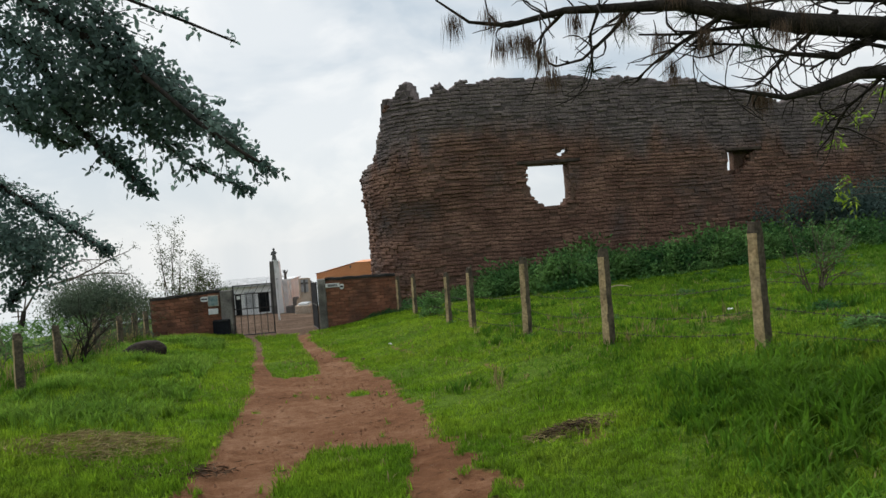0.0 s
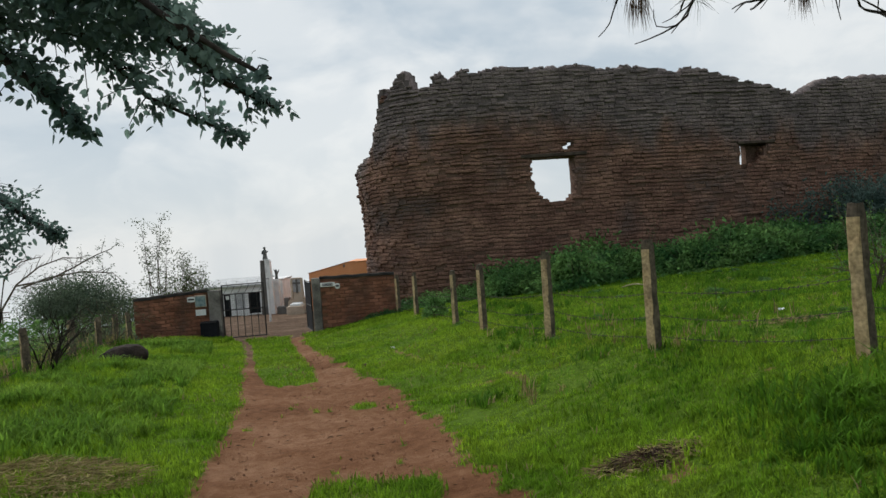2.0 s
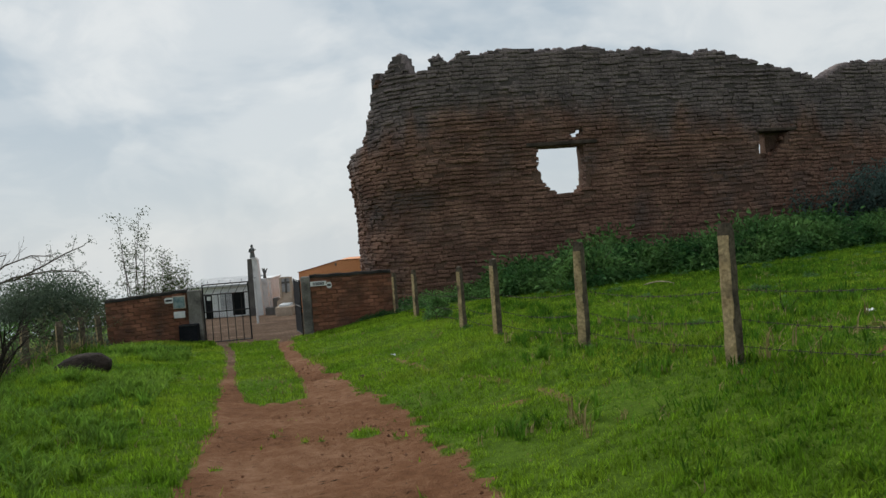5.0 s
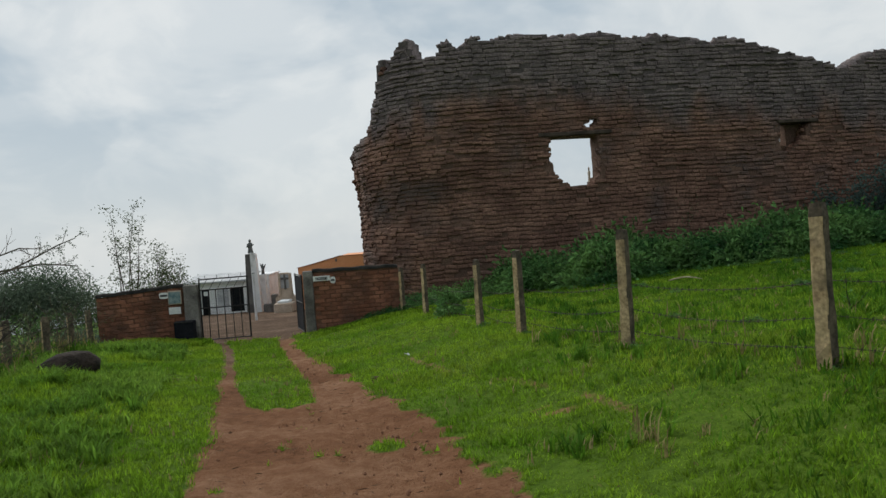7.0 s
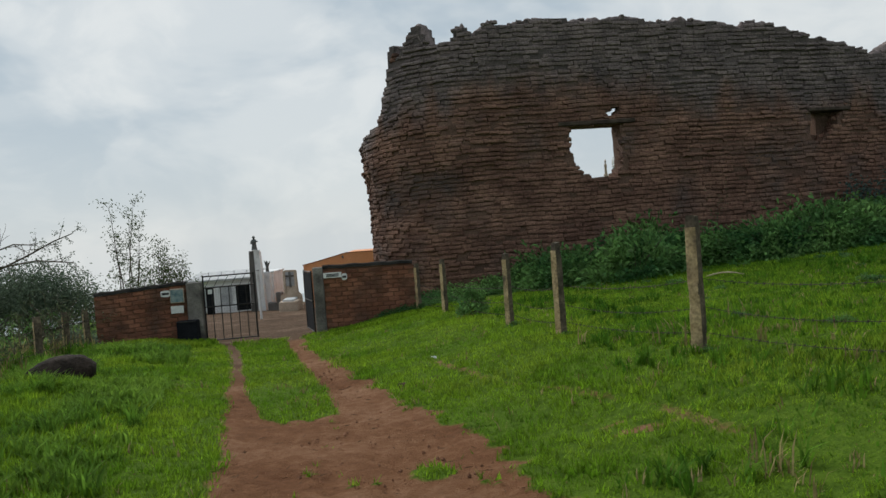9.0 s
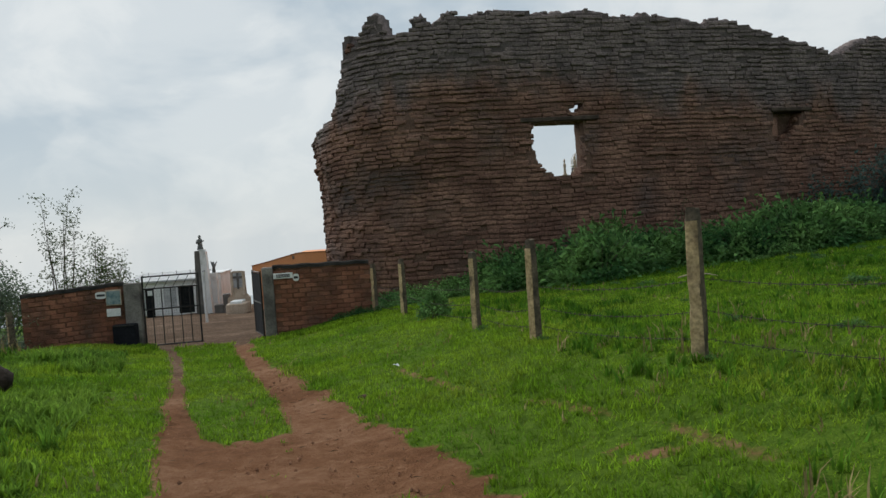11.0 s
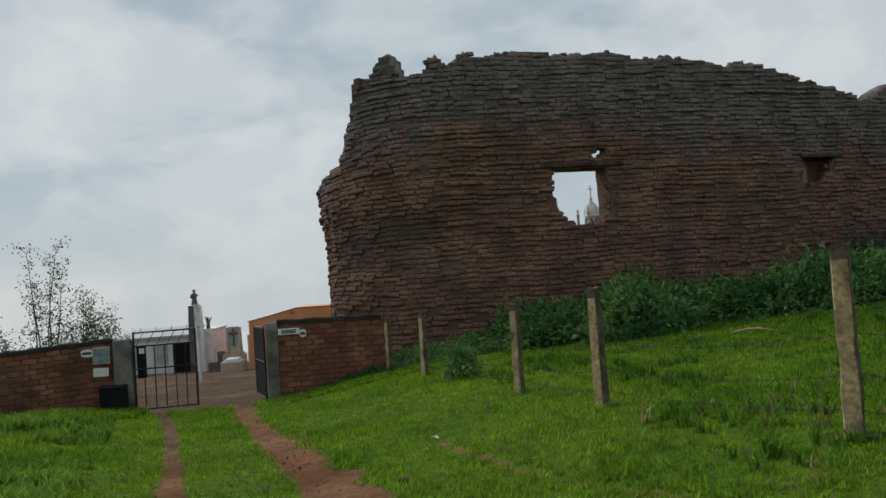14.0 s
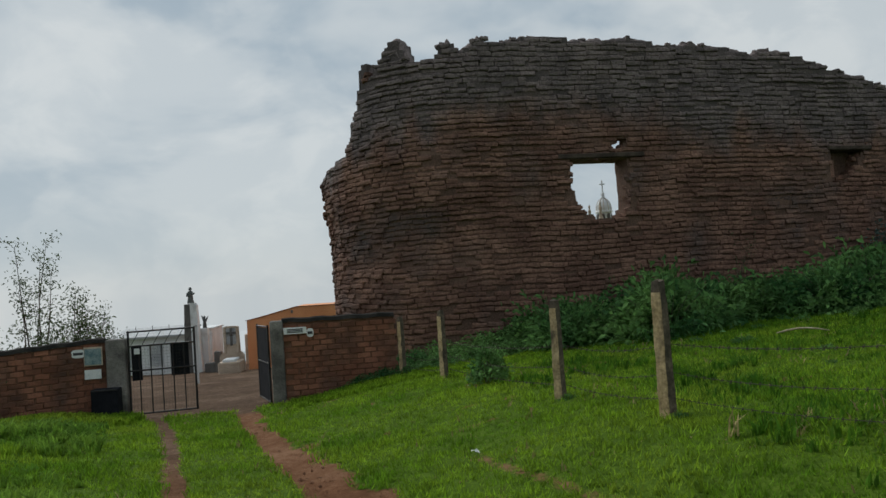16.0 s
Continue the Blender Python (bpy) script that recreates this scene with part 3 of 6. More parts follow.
def in_niche(x, z, deep):
    if deep:
        return 12.86 < x < np.interp(z, [3.4, 3.6, 4.4], [13.1, 13.45, 13.45]) and 3.4 < z < 4.38
    return 12.86 < x < np.interp(z, [3.3, 3.7, 4.38], [13.2, 13.75, 14.1]) and 3.32 < z < 4.38


def face_offset(s, z):
    """The oversailing upper courses of the curved corner, and the lean of the wall."""
    corner = 1 - smooth01((s - s_of_x(-0.6)) / 3.0)
    bulge = 0.22 * np.interp(z, [1.0, 2.3, 3.0, 3.5, 4.6, 5.1, 5.5, 8.0], [0.1, -0.2, 0.4, 0.9, 1.0, 0.6, 0.2, 0.0])
    wave = 0.05 * math.sin(1.1 * s + 0.8 * z) + 0.04 * math.sin(2.3 * z - 0.6 * s)
    return float(corner * bulge + 0.5 * wave - 0.012 * max(z - 2, 0))


def crust(x, y, z):
    """How far the black crust that grows down from the crest covers the wall here."""
    s = s_of_x(x) if y < 37.9 else 2.0
    run = 1.5 * float(vnoise(s * 0.5, 2.0)) + 0.9 * float(vnoise(s * 1.9, 5.0 + 0.4 * z)) + 0.5 * float(vnoise(s * 4.5, z * 2.2))
    top = np.interp(x, [-3.5, -2.2, 0, 10, 14, 16, 20], [7.2, 7.8, 8.0, 7.7, 7.0, 6.6, 7.1])
    return float(smooth01((z - (top - 3.4 + run - 0.6)) / 1.5 + 0.5)) * 0.95


def crust_of(me):
    a = me.attributes.new("crust", "FLOAT", "POINT")
    a.data.foreach_set("value", [crust(*v.co) for v in me.vertices])


def build_ruin():
    ruin = thing("ruined_wall", (4, 34, 0), "tall ruined adobe brick wall with broken crest and empty window", "ruin", kind="structure")
    z0, ds = -2.0, 0.125
    ns, nz = int(S_END / ds), int((9.0 - z0) / COURSE)
    x_at = [float(np.interp((i + 0.5) * ds, ARC, PLAN[:, 0])) for i in range(ns)]
    s_corner = s_of_x(0.6)
    solid = np.zeros((ns, nz), bool)
    deep = np.zeros((ns, nz), bool)
    for i in range(ns):
        s = (i + 0.5) * ds
        for j in range(nz):
            z = z0 + (j + 0.5) * COURSE
            ok = z < crest(s) - 0.10
            open_w = s > s_corner and in_window(x_at[i], z)
            open_d = s > s_corner and in_window(x_at[i], z, True)
            nf, nd = s > s_corner and in_niche(x_at[i], z, False), s > s_corner and in_niche(x_at[i], z, True)
            solid[i, j] = ok and not open_w and not nf
            deep[i, j] = ok and not open_d and not nd
    verts, faces, index = [], [], {}

    def vert(i, j, k):
        key = (i, j, k)
        if key not in index:
            z = z0 + j * COURSE
            s = i * ds
            o = face_offset(s, z)
            back = (0.022, 0.55, THICK)[k]
            p, n, d = on_wall(s, o if k == 0 else o * 0.5, back)
            jit = 0.03 * noise.noise(Vector((s * 2.1, z * 2.3, k * 5.0)))
            index[key] = len(verts)
            verts.append((p.x + n.x * jit + d.x * jit, p.y + n.y * jit, z + jit))
        return index[key]

    for layer, grid in ((0, solid), (1, deep)):
        for i in range(ns):
            for j in range(nz):
                if not grid[i, j]:
                    continue
                a, b = layer, layer + 1
                if layer == 0 or not solid[i, j]:
                    faces.append((vert(i, j, a), vert(i + 1, j, a), vert(i + 1, j + 1, a), vert(i, j + 1, a)))
                if layer == 1 or not deep[i, j]:
                    faces.append((vert(i, j, b), vert(i, j + 1, b), vert(i + 1, j + 1, b), vert(i + 1, j, b)))
                for di, dj, e in ((-1, 0, (0, 0, 0, 1)), (1, 0, (1, 0, 1, 1)), (0, -1, (0, 0, 1, 0)), (0, 1, (0, 1, 1, 1))):
                    u, w = i + di, j + dj
                    if 0 <= u < ns and 0 <= w < nz and grid[u, w]:
                        continue
                    p, q = (i + e[0], j + e[1]), (i + e[2], j + e[3])
                    faces.append((vert(*p, a), vert(*q, a), vert(*q, b), vert(*p, b)))
    g = Geo()
    g.v, g.f = verts, faces
    core = part("core", g, M["mortar"], ruin, "crumbling earth core")
    crust_of(core.data)

    # bricks of the face, course by course
    def brick_shape(l, h, d, seed):
        """A worn adobe brick: uneven outline, rounded arris, more worn along its top."""
        r = random.Random(seed)
        out = []
        sag = [r.uniform(-0.017, 0.017) for _ in range(8)]
        for y, dx, lo, hi in ((-0.10, 0, 0, 0), (d - 0.034, 0, 0, 0), (d - 0.008, 0.007, 0.008, 0.020), (d + 0.004, 0.024, 0.024, 0.050)):
            for k, (u, w) in enumerate(((-1, -1), (-0.35, -1), (0.3, -1), (1, -1), (1, 1), (0.3, 1), (-0.35, 1), (-1, 1))):
                x = u * (l / 2 - (dx if abs(u) == 1 else 0)) + r.uniform(-0.010, 0.010)
                z = (h / 2 - hi if w > 0 else lo - h / 2) + sag[k] + r.uniform(-0.005, 0.005)
                out.append((x, -(y + r.uniform(-0.008, 0.008)), z))
        f = [(24, 25, 30, 31), (25, 26, 29, 30), (26, 27, 28, 29)]
        for a in (0, 8, 16):
            f += [(a + k, a + (k + 1) % 8, a + 8 + (k + 1) % 8, a + 8 + k) for k in range(8)]
        return out, f

    LENGTHS = (0.47, 0.43, 0.40, 0.52, 0.34, 0.24)
    stock = []
    for k in range(6):
        g = Geo().add(*brick_shape(LENGTHS[k] + 0.002, 0.136 - 0.008 * (k % 2), 0.028, k))
        stock.append(g.mesh("brick", M["adobe_one"]))
    rest, top = Geo(), Geo()
    single = []
    r = random.Random(4)
    for j in range(nz):
        z = z0 + (j + 0.5) * COURSE
        if z < -0.9:
            continue
        s = (0.235 if j % 2 else 0.0) + r.uniform(-0.08, 0.08)
        while s < S_END - 0.3:
            l = r.choice((0.47, 0.43, 0.40, 0.52, 0.34, 0.47, 0.24))
            mid = s + l / 2
            i0, i1 = int((s + 0.06) / ds), min(int((s + l - 0.06) / ds), ns - 1)
            cells = solid[i0:i1 + 1, j]
            if cells.all() and r.random() > 0.03 + 0.12 * (float(vnoise(mid * 0.6 + 3, z * 0.9)) > 0.72):
                upper = z > crest(mid) - 2.3 + 1.6 * (float(vnoise(mid * 0.45, 2.0)) - 0.5) + r.gauss(0, 0.35)
                slab = smooth01((float(vnoise(mid * 0.45 + 11, z * 0.55)) - 0.42) / 0.25) * smooth01((z - 1.6) / 2.2)
                proud = r.gauss(0, 0.011) + (0.06 + 0.07 * slab) * (float(vnoise(mid * 0.8, j * 7.3)) - 0.45) + (r.random() < 0.05) * 0.03
                wear = r.uniform(0.88, 1.02) - 0.17 * slab
                proud += (r.random() < 0.4) * r.uniform(0, 0.07) * (mid < s_of_x(-1.2))
                p, n, d = on_wall(mid, face_offset(mid, z) + proud)
                m = Matrix((( d.x, -n.x, 0, p.x), (d.y, -n.y, 0, p.y), (0, 0, 1, z + r.uniform(-0.018, 0.018) + 0.15 * (float(vnoise(mid * 0.4, z * 0.35)) - 0.5) + 0.07 * (float(vnoise(mid * 1.6 + 7, z * 0.8)) - 0.5)), (0, 0, 0, 1))) @ pose(0, 0, 0, r.uniform(-4, 4), r.uniform(-1.6, 1.6), r.uniform(-1.2, 1.2))
                x = p.x
                if -0.9 < x < 3.2 and 0.7 < z < 4.0 and len(single) < 300 and not upper:
                    single.append((LENGTHS.index(l), m))
                else:
                    v, f = brick_shape((l + 0.002) * (0.93 if r.random() < 0.2 else 1.0), 0.143 * wear, 0.028, r.random())
                    (top if upper else rest).add([m @ Vector(c) for c in v], f)
            s += l
    for name, geo, label in (("brick_facing", rest, "weathered reddish adobe bricks"), ("upper_brick_facing", top, "blackened adobe bricks below the crest")):
        ob = tagged(part(name, geo, M["adobe"], ruin, label), kind="stuff")
        crust_of(ob.data)
    for k, m in single:
        ob = new("brick", stock[k])
        ob.parent = ruin
        ob.matrix_parent_inverse = ruin.matrix_basis.inverted()
        ob.matrix_basis = m

    # eroded rounded crest, and a few loose bricks on it
    cap = Geo()
    step, ring = 0.055, 9
    count = int(S_END / step)
    for i in range(count):
        s = i * step
        lump = 0.16 * (float(vnoise(s * 2.6, 3.0)) - 0.5) + 0.10 * (float(vnoise(s * 6.5, 8.0)) - 0.5) + 0.05 * (float(vnoise(s * 17, 5.0)) - 0.5)
        zt = crest(s) + lump + 0.03
        for k in range(ring):
            t = k / (ring - 1)
            back = 0.01 + (THICK - 0.02) * t
            arch = 1 - abs(2 * t - 1) ** 3
            z = zt - 0.34 * (1 - arch) + 0.08 * (float(vnoise(s * 5, 30 + 4 * t)) - 0.5)
            if k in (0, ring - 1):
                z = zt - 0.55
            p, n, d = on_wall(s, face_offset(s, zt), back + 0.05 * (float(vnoise(s * 7, 60 + z * 3)) - 0.5))
            cap.v.append((p.x, p.y, z))
        if i:
            o = (i - 1) * ring
            cap.f += [(o + k, o + k + 1, o + ring + k + 1, o + ring + k) for k in range(ring - 1)]
    part("eroded_crest", cap, M["crest"], ruin, "dark eroded rounded top", True)
    crown = Geo()
    for i in range(ns):
        if r.random() < 0.75:
            continue
        s = (i + 0.5) * ds
        zt = crest(s)
        p, n, d = on_wall(s, face_offset(s, zt), r.uniform(0.05, 0.5))
        v, f = brick_shape(r.uniform(0.16, 0.36), r.uniform(0.08, 0.13), r.uniform(0.05, 0.12), r.random())
        m = Matrix.Translation((p.x, p.y, zt + r.uniform(-0.10, -0.01))) @ Matrix.Rotation(math.atan2(d.y, d.x), 4, "Z") @ pose(0, 0, 0, r.uniform(-14, 14), r.uniform(-10, 10), r.uniform(-30, 30))
        crown.add([m @ Vector(c) for c in v], f)
    tagged(part("loose_crest_bricks", crown, M["crest"], ruin, "dark loose bricks along the broken top"), kind="stuff")
    # broken brick ends round the openings and down the ragged flank
    stubs = Geo()
    for i in range(1, ns - 1):
        s = (i + 0.5) * ds
        for j in range(1, nz - 1):
            z = z0 + (j + 0.5) * COURSE
            if not solid[i, j] or z > crest(s) - 0.4 or solid[i - 1:i + 2, j - 1:j + 2].all():
                continue
            for k in range(2):
                back = r.uniform(0.03, 0.5)
                p, n, d = on_wall(s + r.uniform(-0.06, 0.06), face_offset(s, z), back)
                v, f = brick_shape(r.uniform(0.12, 0.26), r.uniform(0.08, 0.15), r.uniform(0.04, 0.1), r.random())
                m = Matrix.Translation((p.x, p.y, z + r.uniform(-0.05, 0.05))) @ Matrix.Rotation(math.atan2(d.y, d.x), 4, "Z") @ pose(0, 0, 0, r.uniform(-15, 15), r.uniform(-18, 18), r.uniform(-35, 35))
                stubs.add([m @ Vector(c) for c in v], f)
    tagged(part("broken_brick_ends", stubs, M["adobe"], ruin, "broken brick ends round the openings"), kind="stuff")
    # timber lintels
    p, n, d = on_wall(s_of_x(4.75), 0.0, 0.42)
    turn = Matrix.Rotation(math.atan2(d.y, d.x), 4, "Z")
    part("lintel", Geo().box((p.x, p.y - 0.02, 4.40), (2.75, 0.95, 0.14), turn, 0.02), M["timber"], ruin, "dark old timber lintel over the window")
    p, n, d = on_wall(s_of_x(13.55), 0.0, 0.42)
    turn = Matrix.Rotation(math.atan2(d.y, d.x), 4, "Z")
    part("lintel", Geo().box((p.x, p.y - 0.02, 4.43), (1.75, 0.95, 0.13), turn, 0.02), M["timber"], ruin, "dark old timber lintel over the small opening")


build_ruin()

# ---- gate walls ----
GY, GZ = 29.3, -1.63


def brick_wall(name, a, b, top_a, top_b, base, label):
    """A brick garden wall from a to b (x, y), with single bricks on its near face and a blackened cap."""
    w = thing(name, (a[0], a[1], base), label, "brick wall", kind="structure")
    a, b = Vector((*a, 0)), Vector((*b, 0))
    d = (b - a).normalized()
    n = Vector((d.y, -d.x, 0))
    length = (b - a).length
    th = 0.16
    g = Geo()
    foot = base - 0.5
    c = [a - n * 0.02, b - n * 0.02, b - n * th, a - n * th]
    g.add([(p.x, p.y, foot) for p in c] + [(c[0].x, c[0].y, top_a - 0.1), (c[1].x, c[1].y, top_b - 0.1), (c[2].x, c[2].y, top_b - 0.1), (c[3].x, c[3].y, top_a - 0.1)],
          [(0, 1, 2, 3), (4, 5, 6, 7), (0, 1, 5, 4), (1, 2, 6, 5), (2, 3, 7, 6), (3, 0, 4, 7)])
    part("mortar_core", g, M["joint"], w)
    # cap
    g = Geo()
    n_seg = 14
    for k in range(n_seg + 1):
        t = k / n_seg
        p = a + d * length * t
        zt = top_a + (top_b - top_a) * t + 0.012 * math.sin(k * 1.7)
        for o, z in ((0.035, zt - 0.10), (0.03, zt - 0.015), (-0.02, zt + 0.01), (-th, zt), (-th - 0.03, zt - 0.10)):
            q = p + n * o
            g.v.append((q.x, q.y, z))
        if k:
            o = (k - 1) * 5
            g.f += [(o + i, o + (i + 1) % 5, o + 5 + (i + 1) % 5, o + 5 + i) for i in range(5)]
    g.f += [(0, 1, 2, 3, 4), tuple(n_seg * 5 + i for i in range(5))]
    part("coping", g, M["cap"], w, "blackened rough cement coping")
    # bricks
    lb, hb = 0.34, 0.128
    stock = []
    for k in range(5):
        r = random.Random(50 + k)
        stock.append(Geo().box((0, 0, 0), (lb - 0.014 - 0.008 * r.random(), 0.06, hb - 0.012 - 0.004 * r.random()), None, 0.008).mesh("brick", M["brick"]))
    r = random.Random(9)
    ang = math.atan2(d.y, d.x)
    rows = int((max(top_a, top_b) - 0.1 - (base - 0.2)) / hb)
    for j in range(rows):
        s = lb * (0.5 if j % 2 else 0.0) + lb * 0.5
        while s < length - 0.1:
            t = s / length
            zt = top_a + (top_b - top_a) * t - 0.1
            z = base - 0.2 + (j + 0.5) * hb + (top_a - max(top_a, top_b) + (top_b - top_a) * t)
            if z + hb * 0.4 < zt and z > float(land(*(a + d * s).xy)) - 0.25:
                p = a + d * s - n * (0.022 + r.uniform(-0.008, 0.008))
                ob = new("brick", stock[r.randrange(5)])
                ob.parent = w
                ob.matrix_parent_inverse = w.matrix_basis.inverted()
                ob.matrix_basis = Matrix.Translation((p.x, p.y, z + r.uniform(-0.004, 0.004))) @ Matrix.Rotation(ang, 4, "Z") @ pose(0, 0, 0, r.uniform(-2, 2), r.uniform(-1.6, 1.6), r.uniform(-2, 2)) @ Matrix.Diagonal((r.uniform(0.86, 1.03), 1, r.uniform(0.86, 1.06), 1))
            s += lb
    return w


def concrete_pillar(x, y, w, base, top, label):
    g = Geo().box((x, y, (base + top) / 2 - 0.2), (w, 0.3, top - base + 0.4), None, 0.025)
    ob = part("gate_pillar", g, M["plaster"], None, label)
    return tagged(ob, category="pillar", kind="structure")


concrete_pillar(-8.27, 29.36, 0.42, GZ, 0.14, "stained grey cement gate pillar with rounded edges")
concrete_pillar(-4.66, 29.36, 0.30, GZ, 0.30, "narrow dark grey cement gate pillar")


brick_wall("wall_gate_left", (-10.95, 28.8), (-8.48, 29.28), 0.06, 0.20, GZ, "weathered red brick wall with a blackened coping")
brick_wall("wall_gate_right", (-4.52, 29.30), (-1.9, 29.75), 0.34, 0.30, GZ + 0.35, "red brick wall beside the gate, half hidden by grass")


def gate_leaf():
    """The leaf that stands nearly closed, turned a little inwards."""
    g = thing("metal_gate", (-8.02, 29.32, GZ), "black iron bar gate standing almost closed with dark sheets", "gate")
    m = Matrix.Translation((-8.02, 29.32, GZ)) @ pose(0, 0, 0, 0, 0, 8)
    W, H, bot = 1.46, 1.93, 0.04

    def bar(name, a, b, rad, label=""):
        geo = Geo().tube([m @ Vector(a), m @ Vector(b)], rad, 8)
        return part(name, geo, M["iron"], g, label)

    for x in (0.02, W):
        bar("stile", (x, 0, bot - 0.02), (x, 0, H), 0.026)
    for z in (bot, 1.02, 1.58, H - 0.02):
        bar("rail", (0, 0, z), (W, 0, z), 0.021)
    for k in range(1, 6):
        x = W * k / 6
        bar("bar", (x, 0, bot), (x, 0, 1.58), 0.014)
    for k in range(6):
        x = 0.06 + W * k / 6
        bar("brace", (x, 0, 1.58), (x + 0.2, 0, H - 0.02), 0.008)
    for k in range(4):
        x = 0.2 + 0.36 * k
        bar("spike", (x, 0, H - 0.02), (x, 0, H + 0.09), 0.007)
    sheet = part("sheet", Geo().box((0, 0, 0), (0.40, 0.012, 0.72), None, 0.004), M["sheet"], g, "dark metal sheet wired behind the bars")
    sheet.matrix_basis = m @ pose(1.12, 0.05, 1.2)
    sheet = part("sheet", Geo().box((0, 0, 0), (0.22, 0.012, 0.78), None, 0.004), M["sheet"], g, "narrow dark metal sheet beside the hinge")
    sheet.matrix_basis = m @ pose(0.18, 0.05, 1.18)
    note = part("notice", Geo().box((0, 0, 0), (0.12, 0.006, 0.13), None, 0.002), M["paper"], sheet, "small white notice")
    note.matrix_basis = m @ pose(0.2, -0.032, 1.46)
    # wire mesh behind the bars
    geo = Geo()
    for k in range(22):
        t = k / 21
        for x0, x1, z0, z1 in ((0.02, W, 0.1 + 1.46 * t, 0.1 + 1.46 * t), (0.02 + (W - 0.02) * t, 0.02 + (W - 0.02) * t, 0.08, 1.56)):
            geo.tube([m @ Vector((x0, 0.03, z0)), m @ Vector((x1, 0.03, z1))], 0.0018, 3, False)
    part("wire_mesh", geo, M["wire"], g, "fine rusty wire mesh")


def open_leaf():
    g = thing("metal_gate", (-4.86, 29.3, GZ), "dark sheet-metal gate leaf swung fully open inwards", "gate")
    m = Matrix.Translation((-4.86, 29.32, GZ)) @ pose(0, 0, 0, 0, 0, 180 - 73)
    part("panel", Geo().box((0, 0, 0), (1.40, 0.02, 1.70), m @ pose(0.72, 0, 0.92), 0.004), M["sheet"], g)
    for x in (0.02, 1.42):
        part("stile", Geo().tube([m @ Vector((x, 0, 0.03)), m @ Vector((x, 0, 1.84))], 0.026, 8), M["iron"], g)
    for z in (0.06, 0.95, 1.8):
        part("rail", Geo().tube([m @ Vector((0, 0.0, z)), m @ Vector((1.44, 0, z))], 0.022, 8), M["iron"], g)


gate_leaf()
open_leaf()


def wall_sign(x, z, w, h, mat, label, bars=0, oval=False, y=29.13):
    s = thing("wall_sign", (x, y, z), label, "sign")
    if oval:
        pts = [(x + w / 2 * math.copysign(abs(math.cos(a)) ** 0.7, math.cos(a)), z + h / 2 * math.copysign(abs(math.sin(a)) ** 0.7, math.sin(a))) for a in np.linspace(0, 2 * math.pi, 20, endpoint=False)]
        plate = part("plate", Geo().prism(pts, "y", y, y + 0.025), mat, s)
    else:
        plate = part("plate", Geo().box((x, y + 0.012, z), (w, 0.025, h), None, 0.006), mat, s)
    for k in range(bars):
        part("lettering", Geo().box((x, y - 0.004, z + h * (0.22 - 0.44 * k / max(bars - 1, 1) if bars > 1 else 0)), (w * 0.7, 0.006, h * 0.5 / (bars + 0.6)), None, 0.001), M["ink"], plate, "unreadable dark lettering")
    return plate


wall_sign(-9.04, -0.12, 0.30, 0.19, M["paper"], "small oval white sign on the brick wall", 1, True)
s = wall_sign(-8.72, -0.20, 0.40, 0.42, M["beige"], "faded blue notice board in a pale frame", 0)
part("board", Geo().box((-8.72, 29.122, -0.205), (0.36, 0.012, 0.36), None, 0.003), M["signblue"], s, "faded blue print")
wall_sign(-8.74, -0.60, 0.36, 0.21, M["paper"], "blank white plate below the notice board", 0)
s = wall_sign(-4.22, 0.05, 0.52, 0.15, M["paper"], "white sign plate with dark lettering on brick", 3, y=29.10)
wall_sign(-3.88, -0.02, 0.16, 0.20, M["paper"], "small white number plate", 1, True, y=29.12)


def scrap_box():
    b = thing("metal_bin", (-8.42, 28.95, -1.6), "dark rusty metal box beside the gate pillar", "bin")
    body = part("body", Geo().box((-8.42, 28.98, -1.32), (0.58, 0.34, 0.80), None, 0.02), M["sheet"], b)
    part("rim", Geo().box((-8.42, 28.98, -0.945), (0.55, 0.37, 0.035), None, 0.01), M["iron"], body, "dark rolled rim")


scrap_box()

# ---- the graveyard beyond the gate ----


def lz(x, y):
    return float(land(x, y))


def mausoleum():
    x0, x1, y0, y1, zt = -15.6, -11.75, 53.2, 56.5, -0.95
    zb = lz(-13, 53.5) - 0.3
    b = thing("mausoleum", ((x0 + x1) / 2, y0, zb), "low white limewashed mausoleum with a grey slab roof", "tomb")
    part("wall", Geo().box(((x0 + x1) / 2, (y0 + y1) / 2, (zb + zt) / 2), (x1 - x0, y1 - y0, zt - zb), None, 0.03), M["white"], b)
    part("roof", Geo().prism([(y0 - 0.25, zt - 0.02), (y0 - 0.25, zt + 0.08), (y1 + 0.2, zt + 0.42), (y1 + 0.2, zt + 0.3)], "x", x0 - 0.2, x1 + 0.02), M["roofgrey"], b, "sloping pale grey slab roof")
    for x in (-14.8, -13.4):
        part("niche_panel", Geo().box((x, y0 - 0.01, zb + 1.3), (0.7, 0.05, 1.1), None, 0.01), M["roofgrey"], b)
    x0, x1 = -11.70, -10.52
    zt = -0.72
    b = thing("mausoleum", ((x0 + x1) / 2, y0, zb), "taller white limewashed tomb block with a thin cornice", "tomb")
    part("wall", Geo().box(((x0 + x1) / 2, (y0 + y1) / 2, (zb + zt) / 2), (x1 - x0, y1 - y0, zt - zb), None, 0.03), M["white"], b)
    part("cornice", Geo().box(((x0 + x1) / 2, (y0 + y1) / 2, zt + 0.04), (x1 - x0 + 0.14, y1 - y0 + 0.14, 0.09), None, 0.02), M["white"], b)
    part("plinth", Geo().box(((x0 + x1) / 2, (y0 + y1) / 2, zb + 0.28), (x1 - x0 + 0.1, y1 - y0 + 0.1, 0.55), None, 0.02), M["darkstone"], b, "dark damp plinth")


mausoleum()


